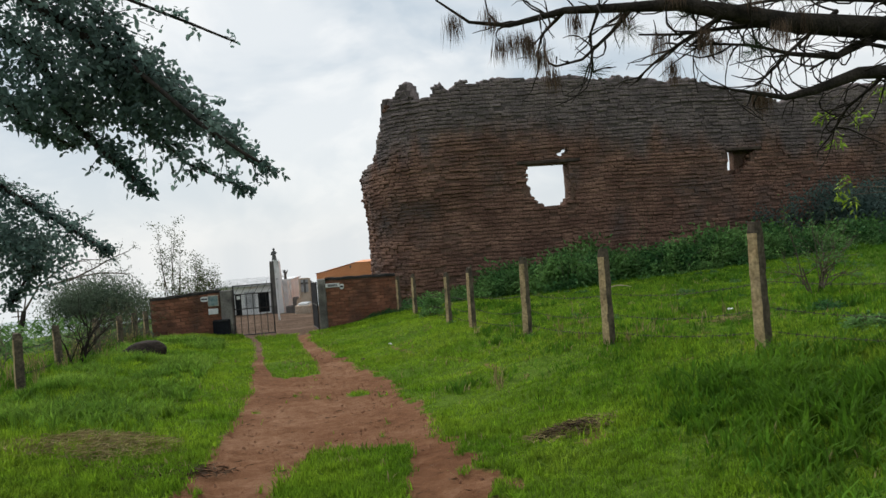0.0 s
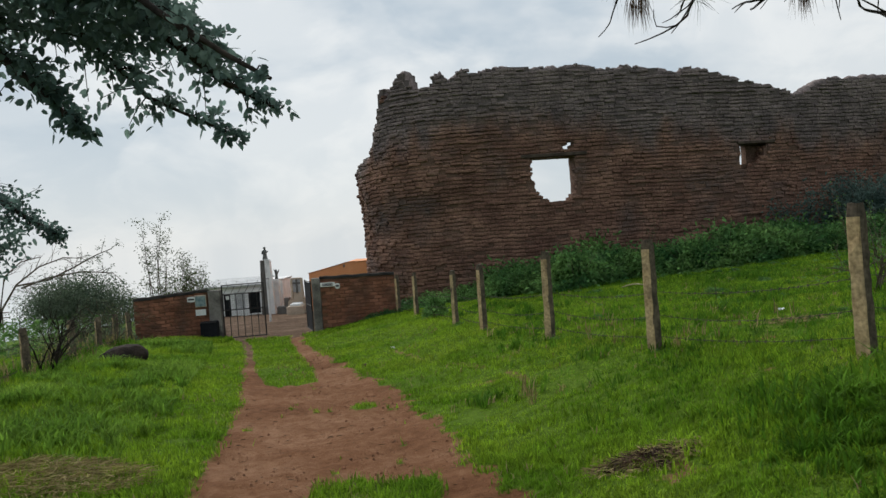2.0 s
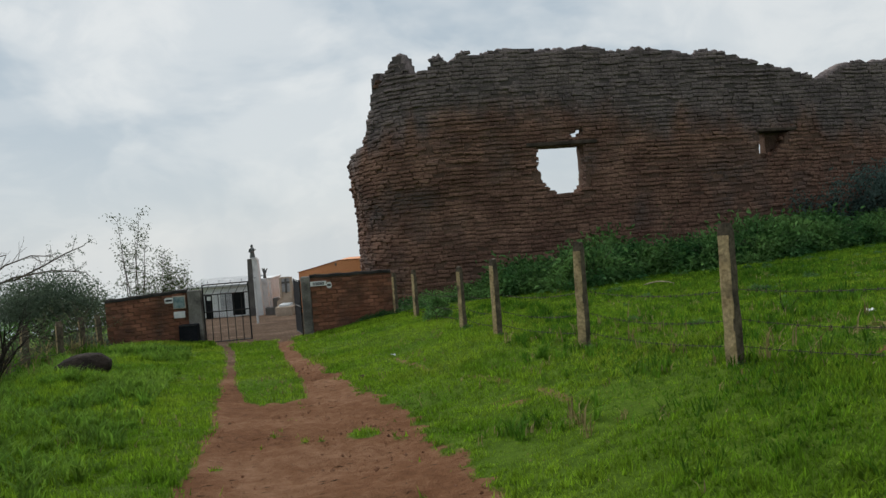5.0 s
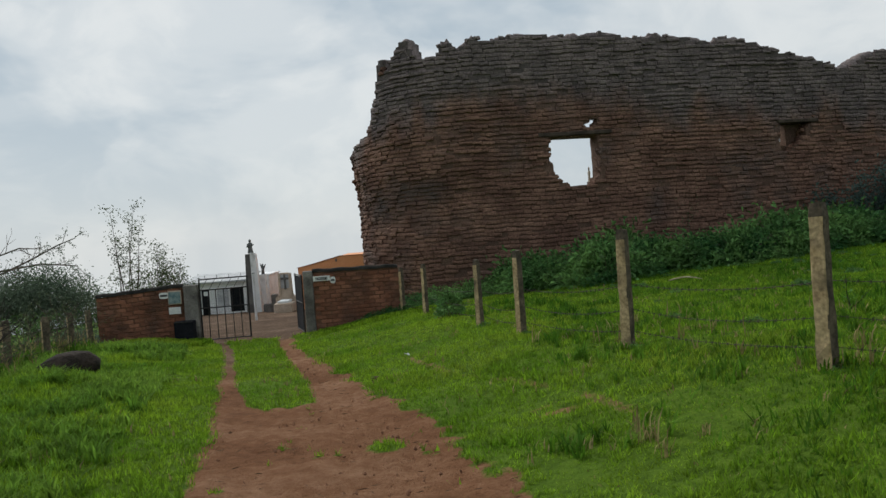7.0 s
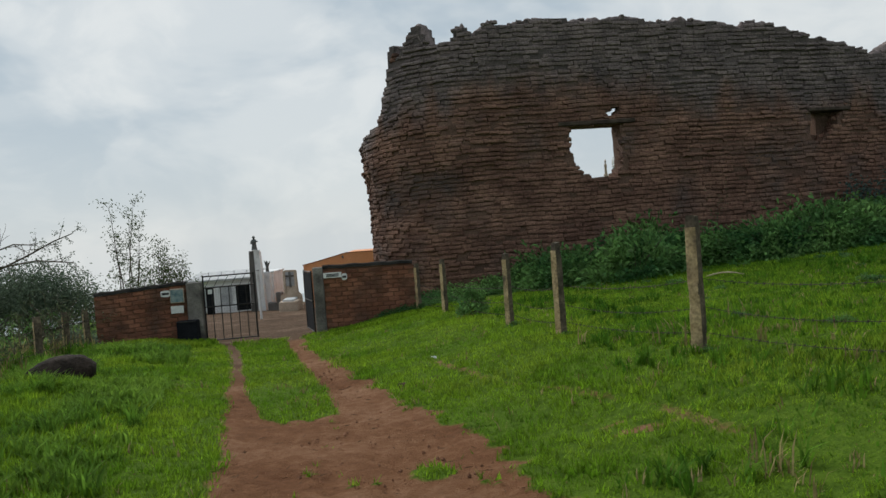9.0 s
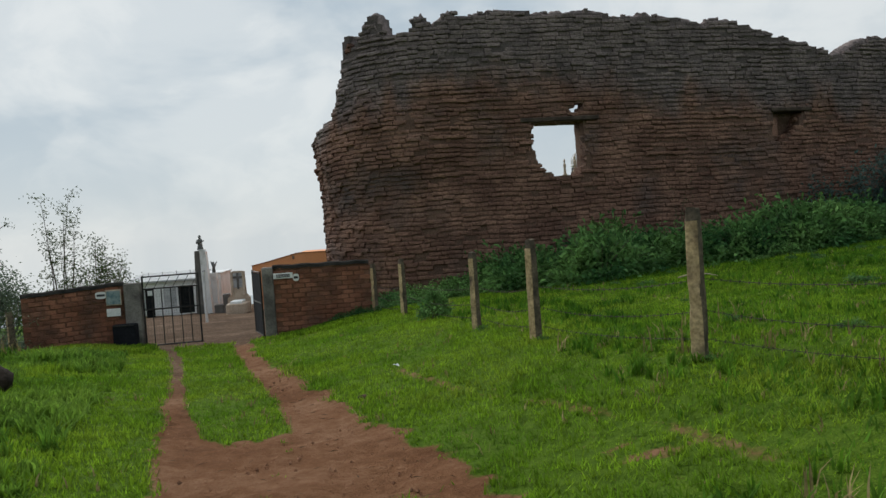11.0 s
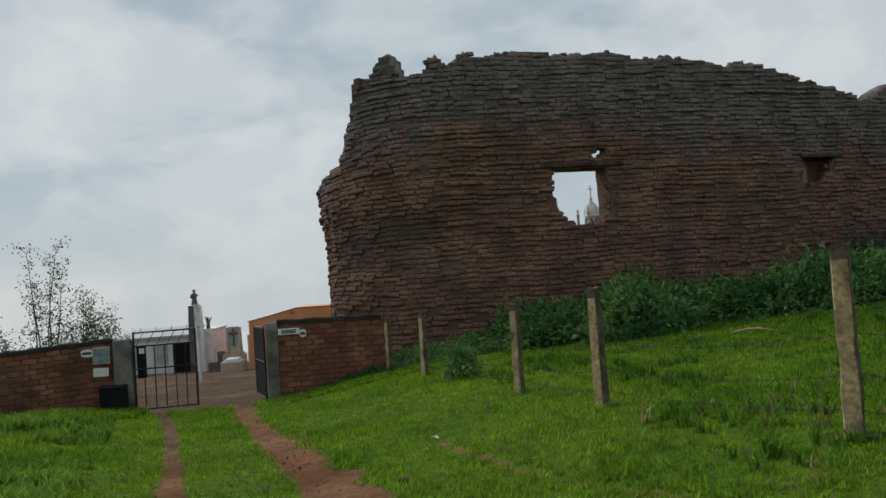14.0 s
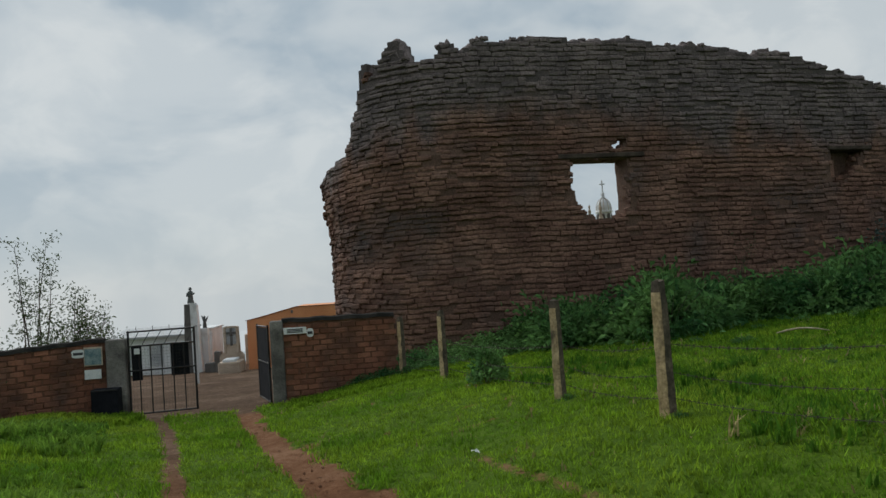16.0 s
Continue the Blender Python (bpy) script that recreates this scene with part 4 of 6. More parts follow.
def orange_house():
    x0, x1, y0, y1 = -8.35, -2.4, 50.8, 57.0
    zb, ze = lz(-7, 51) - 0.3, -0.24
    h = thing("cemetery_building", ((x0 + x1) / 2, y0, zb), "orange painted building with a low gabled top", "building")
    wall = part("wall", Geo().prism([(x0, zb), (x1, zb), (x1, ze + 0.40), (-5.9, ze + 0.42), (x0 + 0.75, ze + 0.05), (x0, ze - 0.1)], "y", y0, y1), M["orange"], h)
    part("roof_edge", Geo().prism([(x0 - 0.06, ze - 0.12), (x0 + 0.8, ze + 0.03), (-5.9, ze + 0.42), (x1 + 0.1, ze + 0.40), (x1 + 0.1, ze + 0.43), (-5.9, ze + 0.45), (x0 + 0.75, ze + 0.065), (x0 - 0.06, ze - 0.09)], "y", y0 - 0.04, y0 + 0.12), M["rust"], h, "thin rust-brown roof edge")
    part("vent", Geo().box((-6.1, y0 - 0.02, ze + 0.2), (0.10, 0.05, 0.16), None, 0.01), M["darkstone"], wall, "small dark vent slot")


orange_house()


def cross_tomb():
    y, zb = 50.0, lz(-9.1, 50) - 0.1
    t = thing("cross_tomb", (-9.05, y, zb), "beige stone tomb with a pierced headstone and dark cross", "tomb")
    head = [(-9.66, zb), (-8.42, zb), (-8.44, zb + 0.85), (-8.62, zb + 1.05), (-8.66, -0.57), (-8.80, -0.53), (-9.24, -0.52), (-9.39, -0.55), (-9.40, zb + 1.05), (-9.62, zb + 0.85)]
    slab = part("headstone", Geo().prism(head, "y", y, y + 0.2), M["beige"], t, "stepped beige headstone")
    for px in (-9.33, -8.72):
        part("side_post", Geo().box((px, y - 0.04, -1.2), (0.13, 0.1, 1.3), None, 0.02), M["beige"], slab)
    part("niche", Geo().box((-9.02, y - 0.003, -1.02), (0.50, 0.02, 0.78), None, 0.01), M["roofgrey"], slab, "pale recessed panel")
    part("cross", Geo().box((-9.02, y - 0.05, -1.05), (0.11, 0.08, 0.86), None, 0.01).box((-9.02, y - 0.05, -0.86), (0.46, 0.07, 0.11), None, 0.01), M["darkstone"], slab, "dark stone cross")
    grave = part("grave_slab", Geo().box((-8.95, y - 0.85, zb + 0.30), (1.0, 1.6, 0.72), None, 0.05), M["beige"], t)
    part("grave_lid", Geo().box((-8.95, y - 0.85, zb + 0.70), (0.62, 1.3, 0.16), None, 0.05), M["white"], grave, "pale worn lid")
    part("kerb", Geo().box((-9.05, y - 1.9, zb + 0.02), (1.7, 0.2, 0.26), None, 0.03), M["darkstone"], t, "low dark stone kerb")
    for x, w, h in ((-10.25, 0.5, 0.6), (-9.85, 0.35, 1.15)):
        g = thing("gravestone", (x, 51, zb), "low dark stone grave beside the tombs", "grave")
        part("stone", Geo().box((x, 51, zb + h / 2 - 0.1), (w, 0.5, h), None, 0.04), M["darkstone"], g)
    g = thing("gravestone", (-8.5, 58, zb), "pale beige grave top behind the tomb", "grave")
    part("stone", Geo().box((-8.9, 58, zb + 0.5), (1.2, 0.5, 1.9), None, 0.04), M["beige"], g)


cross_tomb()


def statue_column():
    x, y = -11.35, 52.0
    zb = lz(x, y) - 0.1
    c = thing("statue_column", (x, y, zb), "tall tapering stone column with dark and pale faces", "column")
    shaft = part("shaft", Geo().prism([(-11.68, zb), (-11.25, zb), (-11.28, 0.68), (-11.56, 0.66)], "y", y - 0.25, y + 0.3), M["darkstone"], c)
    part("facing", Geo().prism([(-11.247, zb), (-10.80, zb), (-10.97, 0.58), (-11.05, 0.72), (-11.277, 0.74)], "y", y - 0.28, y + 0.28), M["white"], shaft, "pale half of the column")
    # statue: one plain mesh
    z = 0.70
    x = -11.33
    g = Geo().lathe((x + 0.06, y, z), [(0.0, 0), (0.17, 0.0), (0.175, 0.04), (0.14, 0.22), (0.12, 0.42), (0.145, 0.54), (0.13, 0.60), (0.05, 0.65), (0.05, 0.67), (0.08, 0.70), (0.085, 0.76), (0.05, 0.82), (0, 0.84)], 12)
    g.tube([(x + 0.08, y - 0.08, z + 0.56), (x + 0.2, y - 0.12, z + 0.46), (x + 0.3, y - 0.15, z + 0.52)], [0.06, 0.05, 0.035], 8)
    g.tube([(x - 0.06, y - 0.04, z + 0.55), (x - 0.1, y - 0.08, z + 0.4), (x + 0.05, y - 0.15, z + 0.37)], [0.06, 0.055, 0.04], 8)
    s = part("statue", g, M["statue"], None, "dark robed statue standing on the column", True)
    tagged(s, category="statue")
    # small winged figure lower down
    a = part("statue", Geo().lathe((x + 0.62, y + 0.4, zb + 2.3), [(0, 0), (0.11, 0), (0.08, 0.3), (0.1, 0.42), (0.04, 0.48), (0.07, 0.56), (0, 0.64)], 10).tube([(x + 0.62, y + 0.45, zb + 2.6), (x + 0.46, y + 0.5, zb + 2.95)], [0.09, 0.02], 6).tube([(x + 0.62, y + 0.45, zb + 2.6), (x + 0.8, y + 0.5, zb + 2.9)], [0.09, 0.02], 6), M["statue"], None, "small grey winged statue on a plinth", True)
    tagged(a, category="statue")
    p = part("statue_plinth", Geo().box((x + 0.62, y + 0.4, zb + 1.15), (0.34, 0.34, 2.3), None, 0.03), M["white"], None, "slim white plinth of the small statue")
    tagged(p, category="plinth")


statue_column()
g = thing("white_post", (-9.07, 42, lz(-9.07, 42)), "slim white painted post in the graveyard", "post")
part("shaft", Geo().tube([(-9.07, 42, lz(-9.07, 42) - 0.2), (-9.07, 42, -0.12)], 0.055, 10), M["white"], g)
part("finial", Geo().lathe((-9.07, 42, -0.12), [(0.075, -0.02), (0.075, 0.03), (0.0, 0.06)], 10), M["roofgrey"], g)


def domed_tomb():
    """The small cupola that shows through the window of the ruin."""
    x, y = 8.24, 44.0
    zb = lz(x, y)
    t = thing("domed_tomb", (x, y, zb), "white tomb tower with a ribbed cupola and cross", "tomb")
    part("tower", Geo().box((x, y, (zb + 3.0) / 2 - 0.2), (0.74, 0.74, 3.0 - zb + 0.4), None, 0.03), M["white"], t)
    drum = part("drum", Geo().lathe((x, y, 3.0), [(0.40, 0), (0.40, 0.06), (0.32, 0.08), (0.32, 0.48), (0.37, 0.50), (0.37, 0.56), (0.345, 0.60), (0, 0.60)], 16), M["white"], t)
    for k in range(8):
        w = 2 * math.pi * (k + 0.4) / 8
        ca, sa = math.cos(w), math.sin(w)
        arch = [(-0.075, 3.14), (0.075, 3.14), (0.075, 3.36), (0.045, 3.43), (0.0, 3.45), (-0.045, 3.43), (-0.075, 3.36)]
        g = Geo().prism(arch, "y", -0.012, 0.012)
        g.v = [(x + ca * (0.325 - v[1]) - sa * v[0], y + sa * (0.325 - v[1]) + ca * v[0], v[2]) for v in g.v]
        part("opening", g, M["darkstone"], drum, "dark arched opening")
    dome = part("dome", Geo().lathe((x, y, 3.58), [(0.34, 0), (0.345, 0.10), (0.325, 0.24), (0.27, 0.37), (0.19, 0.47), (0.10, 0.54), (0.085, 0.57)], 20), M["white"], t, "pale grey ribbed dome", True)
    for k in range(10):
        w = 2 * math.pi * k / 10
        part("rib", Geo().tube([(x + q * math.cos(w), y + q * math.sin(w), 3.58 + h) for q, h in ((0.345, 0.02), (0.35, 0.10), (0.33, 0.24), (0.275, 0.37), (0.195, 0.47), (0.10, 0.545))], 0.014, 5), M["beige"], dome)
    lantern = part("lantern", Geo().lathe((x, y, 4.13), [(0.11, 0), (0.11, 0.04), (0.075, 0.05), (0.07, 0.18), (0.09, 0.20), (0.05, 0.26), (0.0, 0.30)], 12), M["white"], t, "slim pale lantern on the dome")
    part("cross", Geo().box((x, y, 4.66), (0.05, 0.05, 0.54), None, 0.008).box((x, y, 4.76), (0.25, 0.045, 0.05), None, 0.008), M["white"], lantern)
    for dx, zt in ((-0.79, 3.86), (-0.30, 4.0), (0.62, 4.0)):
        part("pinnacle", Geo().lathe((x + dx, y - 0.45, zb), [(0.13, 0), (0.11, zt - 0.75 - zb), (0.07, zt - 0.70 - zb), (0.055, zt - 0.45 - zb), (0.075, zt - 0.3 - zb), (0.03, zt - 0.2 - zb), (0.05, zt - 0.1 - zb), (0, zt - zb)], 8), M["beige"], t)


domed_tomb()

# ---- fences ----


def fence_post(x, y, zb, zt, w, lean, label, group, tip=0.25):
    p = thing("fence_post", (x, y, zb), label, "fence post", group)
    r = random.Random(int(x * 100 + y * 37))
    g = Geo()
    n = 14
    turn = radians(38 + r.uniform(-9, 9))
    ca, sa = math.cos(turn), math.sin(turn)
    H = zt - zb + 0.25
    for k in range(n + 1):
        t = k / n
        z = zb - 0.25 + H * t
        s = w * (1.06 - 0.14 * t) / 2 * (1 if k < n else 0.82)
        cx, cy = x + lean[0] * t, y + lean[1] * t
        c = s * 0.16
        chip = [1 - (0.16 * r.random() if r.random() < 0.3 else 0) for _ in range(8)]
        for i, (sx, sy) in enumerate (((-s, -s + c), (-s + c, -s), (s - c, -s), (s, -s + c), (s, s - c), (s - c, s), (-s + c, s), (-s, s - c))):
            sx, sy = chip[i] * (ca * sx - sa * sy), chip[i] * (sa * sx + ca * sy)
            g.v.append((cx + sx + r.uniform(-0.004, 0.004), cy + sy + r.uniform(-0.004, 0.004), z + (r.uniform(-0.02, 0.015) if k == n else 0)))
    cut = n - 1
    shaft, top = Geo(), Geo()
    ring = lambda k: [(k * 8 + i, k * 8 + (i + 1) % 8, (k + 1) * 8 + (i + 1) % 8, (k + 1) * 8 + i) for i in range(8)]
    shaft.add(g.v[:(cut + 1) * 8], [f for k in range(cut) for f in ring(k)])
    top.add(g.v[cut * 8:], [f for k in range(n - cut) for f in ring(k)] + [tuple(range((n - cut) * 8, (n - cut) * 8 + 8))])
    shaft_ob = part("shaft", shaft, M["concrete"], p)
    shaft_ob.data.materials.append(M["tip_shade"])
    # faces towards +x get the dark tip tone as painted shade
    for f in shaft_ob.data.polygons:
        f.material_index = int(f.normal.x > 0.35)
    part("tip", top, M["tip_shade"], shaft_ob, "blackened weathered tip")
    return p


RIGHT_FENCE = [(6.3, -0.9, None), (5.45, 2.1, None), (4.5, 5.4, None), (3.53, 8.75, 1.55), (2.46, 12.0, 1.27), (1.55, 15.4, 1.10), (0.59, 19.1, 0.80), (0.03, 21.6, 0.59), (-1.09, 26.5, 0.37), (-1.78, 29.1, 0.20)]
tops = []
r = random.Random(3)
for k, (x, y, zt) in enumerate(RIGHT_FENCE):
    zb = lz(x, y)
    zt = zb + 1.36 if zt is None else zt
    tops.append((x, y, zb, zt))
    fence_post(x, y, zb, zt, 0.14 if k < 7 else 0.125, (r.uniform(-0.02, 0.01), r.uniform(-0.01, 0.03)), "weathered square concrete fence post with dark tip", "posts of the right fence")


def barbed_wire(posts, frac, group, label, slack=0.05):
    w = thing("barbed_wire", (*posts[0][:2], posts[0][2]), label, "barbed wire", group)
    b = Geo()
    for (x0, y0, a0, t0), (x1, y1, a1, t1) in zip(posts, posts[1:]):
        p0, p1 = Vector((x0 + 0.09, y0, a0 + (t0 - a0) * frac)), Vector((x1 + 0.09, y1, a1 + (t1 - a1) * frac))
        n = 10
        pts = []
        for k in range(n + 1):
            t = k / n
            q = p0.lerp(p1, t)
            q.z -= slack * 4 * t * (1 - t)
            pts.append(q)
        part("strand", Geo().tube(pts, 0.0033, 4, False), M["wire"], w)
        count = int((p1 - p0).length / 0.13)
        for k in range(1, count):
            t = k / count
            q = p0.lerp(p1, t)
            q.z -= slack * 4 * t * (1 - t)
            for s in (1, -1):
                b.tube([q + Vector((0.012 * s, 0.008, -0.02)), q + Vector((-0.012 * s, -0.008, 0.02))], 0.003, 3, False)
    tagged(part("barbing", b, M["wire"], w), kind="stuff")


for frac, slack in ((0.13, 0.06), (0.32, 0.10), (0.53, 0.08)):
    barbed_wire(tops, frac, "wires of the right fence", "rusty barbed wire sagging between concrete posts", slack)

LEFT_FENCE = [(-7.45, 13.4, 0.51), (-8.43, 16.8, 0.33), (-9.16, 20.2, 0.15), (-9.5, 22.5, 0.0), (-10.05, 25.0, -0.14), (-10.55, 27.3, -0.26)]
left = []
for x, y, zt in LEFT_FENCE:
    left.append((x, y, zt - 1.25, zt))
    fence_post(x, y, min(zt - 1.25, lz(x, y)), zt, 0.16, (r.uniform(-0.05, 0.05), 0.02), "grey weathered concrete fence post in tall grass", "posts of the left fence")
for frac in (0.45, 0.8):
    barbed_wire(left, frac, "wires of the left fence", "rusty barbed wire beside the field", 0.06)

# ---- boulder, straw and dung ----


def boulder():
    bm = bmesh.new()
    bmesh.ops.create_icosphere(bm, subdivisions=4, radius=1)
    for v in bm.verts:
        k = 1 + 0.16 * noise.noise(v.co * 1.1) + 0.05 * noise.noise(v.co * 3.7) + 0.04 * noise.noise(v.co * 9)
        v.co = Vector((v.co.x * 0.60, v.co.y * 0.45, v.co.z * (0.33 if v.co.z > 0 else 0.3))) * k
        v.co.z += 0.2 * v.co.x
    bmesh.ops.rotate(bm, verts=bm.verts, cent=(0, 0, 0), matrix=Matrix.Rotation(radians(-10), 3, "Z"))
    me = bpy.data.meshes.new("boulder")
    bm.to_mesh(me)
    bm.free()
    me.materials.append(M["rock"])
    me.shade_smooth()
    ob = new("boulder", me)
    ob.matrix_basis = pose(-7.6, 19.3, lz(-7.6, 19.3) + 0.06)
    tagged(ob, "dark brown rounded boulder lying in long grass", "rock")


boulder()


def straw_patch(name, x, y, rx, ry, n, mat, label, category, length=0.22, lift=0.05):
    a, q = rng.uniform(0, 2 * np.pi, n), np.sqrt(rng.uniform(0, 1, n))
    px, py = x + rx * q * np.cos(a), y + ry * q * np.sin(a)
    pz = land(px, py) + rng.uniform(0.005, lift, n) * (1.2 - q)
    w = rng.uniform(0, 2 * np.pi, n)
    d = np.stack([np.cos(w), np.sin(w), rng.uniform(-0.05, 0.25, n)], 1)
    me = leaf_mesh(name, np.stack([px, py, pz], 1), d, length, 0.012, mat, 0.12)
    tagged(new(name, me), label, category, kind="stuff")


straw_patch("straw_heap", 1.17, 7.8, 0.50, 0.26, 700, M["dry"], "thin ring of dry straw round a rotted clump", "straw", 0.14, 0.06)
straw_patch("straw_heap", 1.17, 7.78, 0.36, 0.19, 1000, M["rot"], "dark rotted straw clump lying on the grass", "straw", 0.12, 0.08)
straw_patch("straw_heap", -4.4, 9.0, 1.05, 0.8, 3600, M["dry"], "strewn pale brown dry grass cuttings", "straw", 0.22, 0.11)
straw_patch("straw_heap", -3.2, 7.9, 0.9, 0.35, 1100, M["rot"], "dark rotting straw strewn at the track's edge", "straw", 0.11, 0.03)
straw_patch("straw_heap", 4.6, 12.6, 0.5, 0.35, 300, M["dry"], "small patch of dry bleached grass", "straw", 0.15, 0.04)


def litter(x, y, w, label):
    """A crumpled scrap of paper lying on the grass."""
    g = Geo()
    n, z, rnd = 5, lz(x, y) + 0.05, random.Random(int(100 * x))
    for i in range(n):
        for j in range(n):
            g.v.append((x + w * (i / 4 - 0.5), y + w * (j / 4 - 0.5), z + rnd.uniform(-0.02, 0.03)))
    for i in range(n - 1):
        for j in range(n - 1):
            g.f.append((i * n + j, (i + 1) * n + j, (i + 1) * n + j + 1, i * n + j + 1))
    tagged(part("paper_scrap", g, M["paper"], None, label), category="litter")


litter(-1.51, 19.6, 0.09, "crumpled white paper scrap lying on the turf")
litter(5.06, 13.96, 0.09, "crumpled white paper scrap in the field grass")


def fallen_branch():
    pts = [(5.15 + 0.12 * k, 24.9 - 0.15 * k, lz(5.15 + 0.12 * k, 24.9 - 0.15 * k) + 0.04 + 0.08 * math.sin(k * 0.62)) for k in range(6)]
    tagged(part("fallen_branch", Geo().tube(pts, [0.018, 0.020, 0.019, 0.017, 0.014, 0.009], 7), M["straw"], None, "bent pale dry branch lying in the grass", True), category="branch")


fallen_branch()


def dung(x, y):
    g = Geo()
    z = lz(x, y)
    for k in range(5):
        a = k * 1.3
        g.lathe((x + 0.035 * math.cos(a), y + 0.035 * math.sin(a), z), [(0.0, -0.01), (0.035, 0.0), (0.04, 0.03), (0.025, 0.055), (0, 0.06)], 8)
    tagged(part("dung", g, M["rot"], None, "small dark lump of dung on the turf", True), category="dung")


dung(-2.0, 17.78)

# clods and pebbles on the track
n = 7000
py = rng.uniform(3, 29, n)
px = rng.uniform(-1, 1, n) * 1.8 + (np.interp(py, *XL) + np.interp(py, *XR)) / 2
keep = earth(px, py) > 0.6
px, py = px[keep], py[keep]
g = Geo()
for x, y in zip(px, py):
    s = 0.004 + 0.019 * random.random() ** 5
    z = lz(x, y) - 0.03
    k = [random.uniform(0.7, 1.3) for _ in range(6)]
    g.add([(x - s * k[0], y, z), (x, y - s * k[1], z), (x + s * k[2], y, z), (x, y + s * k[3], z), (x, y, z + s * k[4]), (x, y, z - s)], [(0, 1, 4), (1, 2, 4), (2, 3, 4), (3, 0, 4), (1, 0, 5), (2, 1, 5), (3, 2, 5), (0, 3, 5)])
tagged(part("earth_clods", g, M["clod"], None, "small reddish clods and pebbles on the dirt track", fix=False), category="clods", kind="stuff")

# dry twigs and stalks strewn on the track
n = 900
py = 3 + 24 * rng.random(n) ** 1.3
px = rng.uniform(-1, 1, n) * 1.9 + (np.interp(py, *XL) + np.interp(py, *XR)) / 2
keep = earth(px, py) > 0.5
px, py = px[keep], py[keep]
w = rng.normal(0.3, 0.9, len(px))
d = np.stack([np.cos(w), np.sin(w), 0.02 * np.ones(len(px))], 1)
me = leaf_mesh("twig_litter", np.stack([px, py, land(px, py) - 0.005], 1), d, 0.11, 0.008, M["rot"], 0.02)
tagged(new("twig_litter", me), "dark dry twigs and stalks strewn on the track", "twigs", kind="stuff")

# ---- grass ----


def grass(name, n, region, height, width, mat, label, seed, bend=0.5, clump=1, fade=None, plain=False):
    q = np.random.default_rng(seed)
    x, y = region(q, n // clump)
    x, y = np.repeat(x, clump), np.repeat(y, clump)
    if clump > 1:
        x, y = x + q.normal(0, 0.03, len(x)), y + q.normal(0, 0.03, len(y))
    e = earth(x, y)
    keep = (e < 0.30 + 0.5 * q.random(len(x)) ** 2) & (y < 29.0) & (np.hypot((x + 7.6) / 0.55, (y - 19.2) / 0.45) > 0.75 + 0.3 * q.random(len(x)))
    if fade:
        keep &= q.random(len(x)) < fade(x, y)
    x, y = x[keep], y[keep]
    n = len(x)
    h = height(x, y, q) * q.uniform(0.55, 1.25, n)
    z = land(x, y) - 0.012
    w = q.uniform(0, 2 * np.pi, n)
    lean = q.uniform(0.1, bend, n) * h
    wd = ((width + 0.00025 * y) * q.uniform(0.7, 1.3, n) * (0.6 + 2.2 * np.minimum(h, 0.3)))
    sx, sy = -np.sin(w) * wd, np.cos(w) * wd
    base = np.stack([x, y, z], 1)
    off = np.stack([sx, sy, 0 * sx], 1)
    mid = base + np.stack([np.cos(w) * lean * 0.35, np.sin(w) * lean * 0.35, h * 0.62], 1)
    tip = base + np.stack([np.cos(w) * lean * 1.15, np.sin(w) * lean * 1.15, h * 0.95], 1)
    if plain:
        v = np.stack([base - off, base + off, tip], 1).reshape(-1, 3)
        tagged(new(name, array_mesh(name, v, np.arange(3 * n).reshape(-1, 3), mat)), label, "grass", kind="stuff")
        return
    v = np.stack([base - off, base + off, mid + off * 0.75, mid - off * 0.75, tip], 1).reshape(-1, 3)
    o = (np.arange(n) * 5)[:, None]
    f = np.concatenate([o + np.array([[0, 1, 2]]), o + np.array([[0, 2, 3]]), o + np.array([[3, 2, 4]])])
    me = array_mesh(name, v, f, mat)
    tagged(new(name, me), label, "grass", kind="stuff")


def patchy(x, y):
    return np.clip(0.75 * vnoise(0.8 * x + 7, 0.8 * y) + 0.5 * vnoise(2.3 * x, 2.3 * y + 5) - 0.12, 0, 1)


def turf_height(x, y, q):
    dr, dl = x - np.interp(y, *XR), np.interp(y, *XL) - x
    p = patchy(x, y)
    bank = smooth01((dr - 1.8) / 2.5) * smooth01((9 - y) / 4)
    verge = smooth01((dl - 0.8) / 2.0)
    fine = 0.25 + 1.5 * vnoise(5.5 * x, 5.5 * y)
    return 0.018 + 0.085 * p * fine + 0.13 * bank * (0.5 + p) + 0.07 * verge * (0.3 + p)


def turf_region(q, n):
    y = 2.4 + 27 * q.random(n) ** 1.45
    return -0.6 - 0.13 * y + (q.random(n) * 2 - 1) * (1.6 + 0.62 * y), y


def right_bank(q, n):
    y = 3.0 + 8 * q.random(n)
    return np.interp(y, *XR) + 1.5 + 5.5 * q.random(n), y


def field_region(q, n):
    y = 9 + 22 * q.random(n)
    return 1 + 17 * q.random(n), y


def left_bank(q, n):
    y = 9 + 20 * q.random(n)
    return np.interp(y, *XL) - 0.9 - 4.6 * q.random(n) ** 0.8, y


def fence_line(q, n):
    y = 13 + 15 * q.random(n)
    return np.interp(y, [14, 28], [-8.1, -11.1]) + q.normal(0, 0.35, n), y


def tufted(h0, h1, cut):
    def f(x, y, q):
        p = patchy(1.7 * x + 3, 1.7 * y)
        return np.where(p > cut, h0 + (h1 - h0) * (p - cut) / (1 - cut), 0.02)
    return f


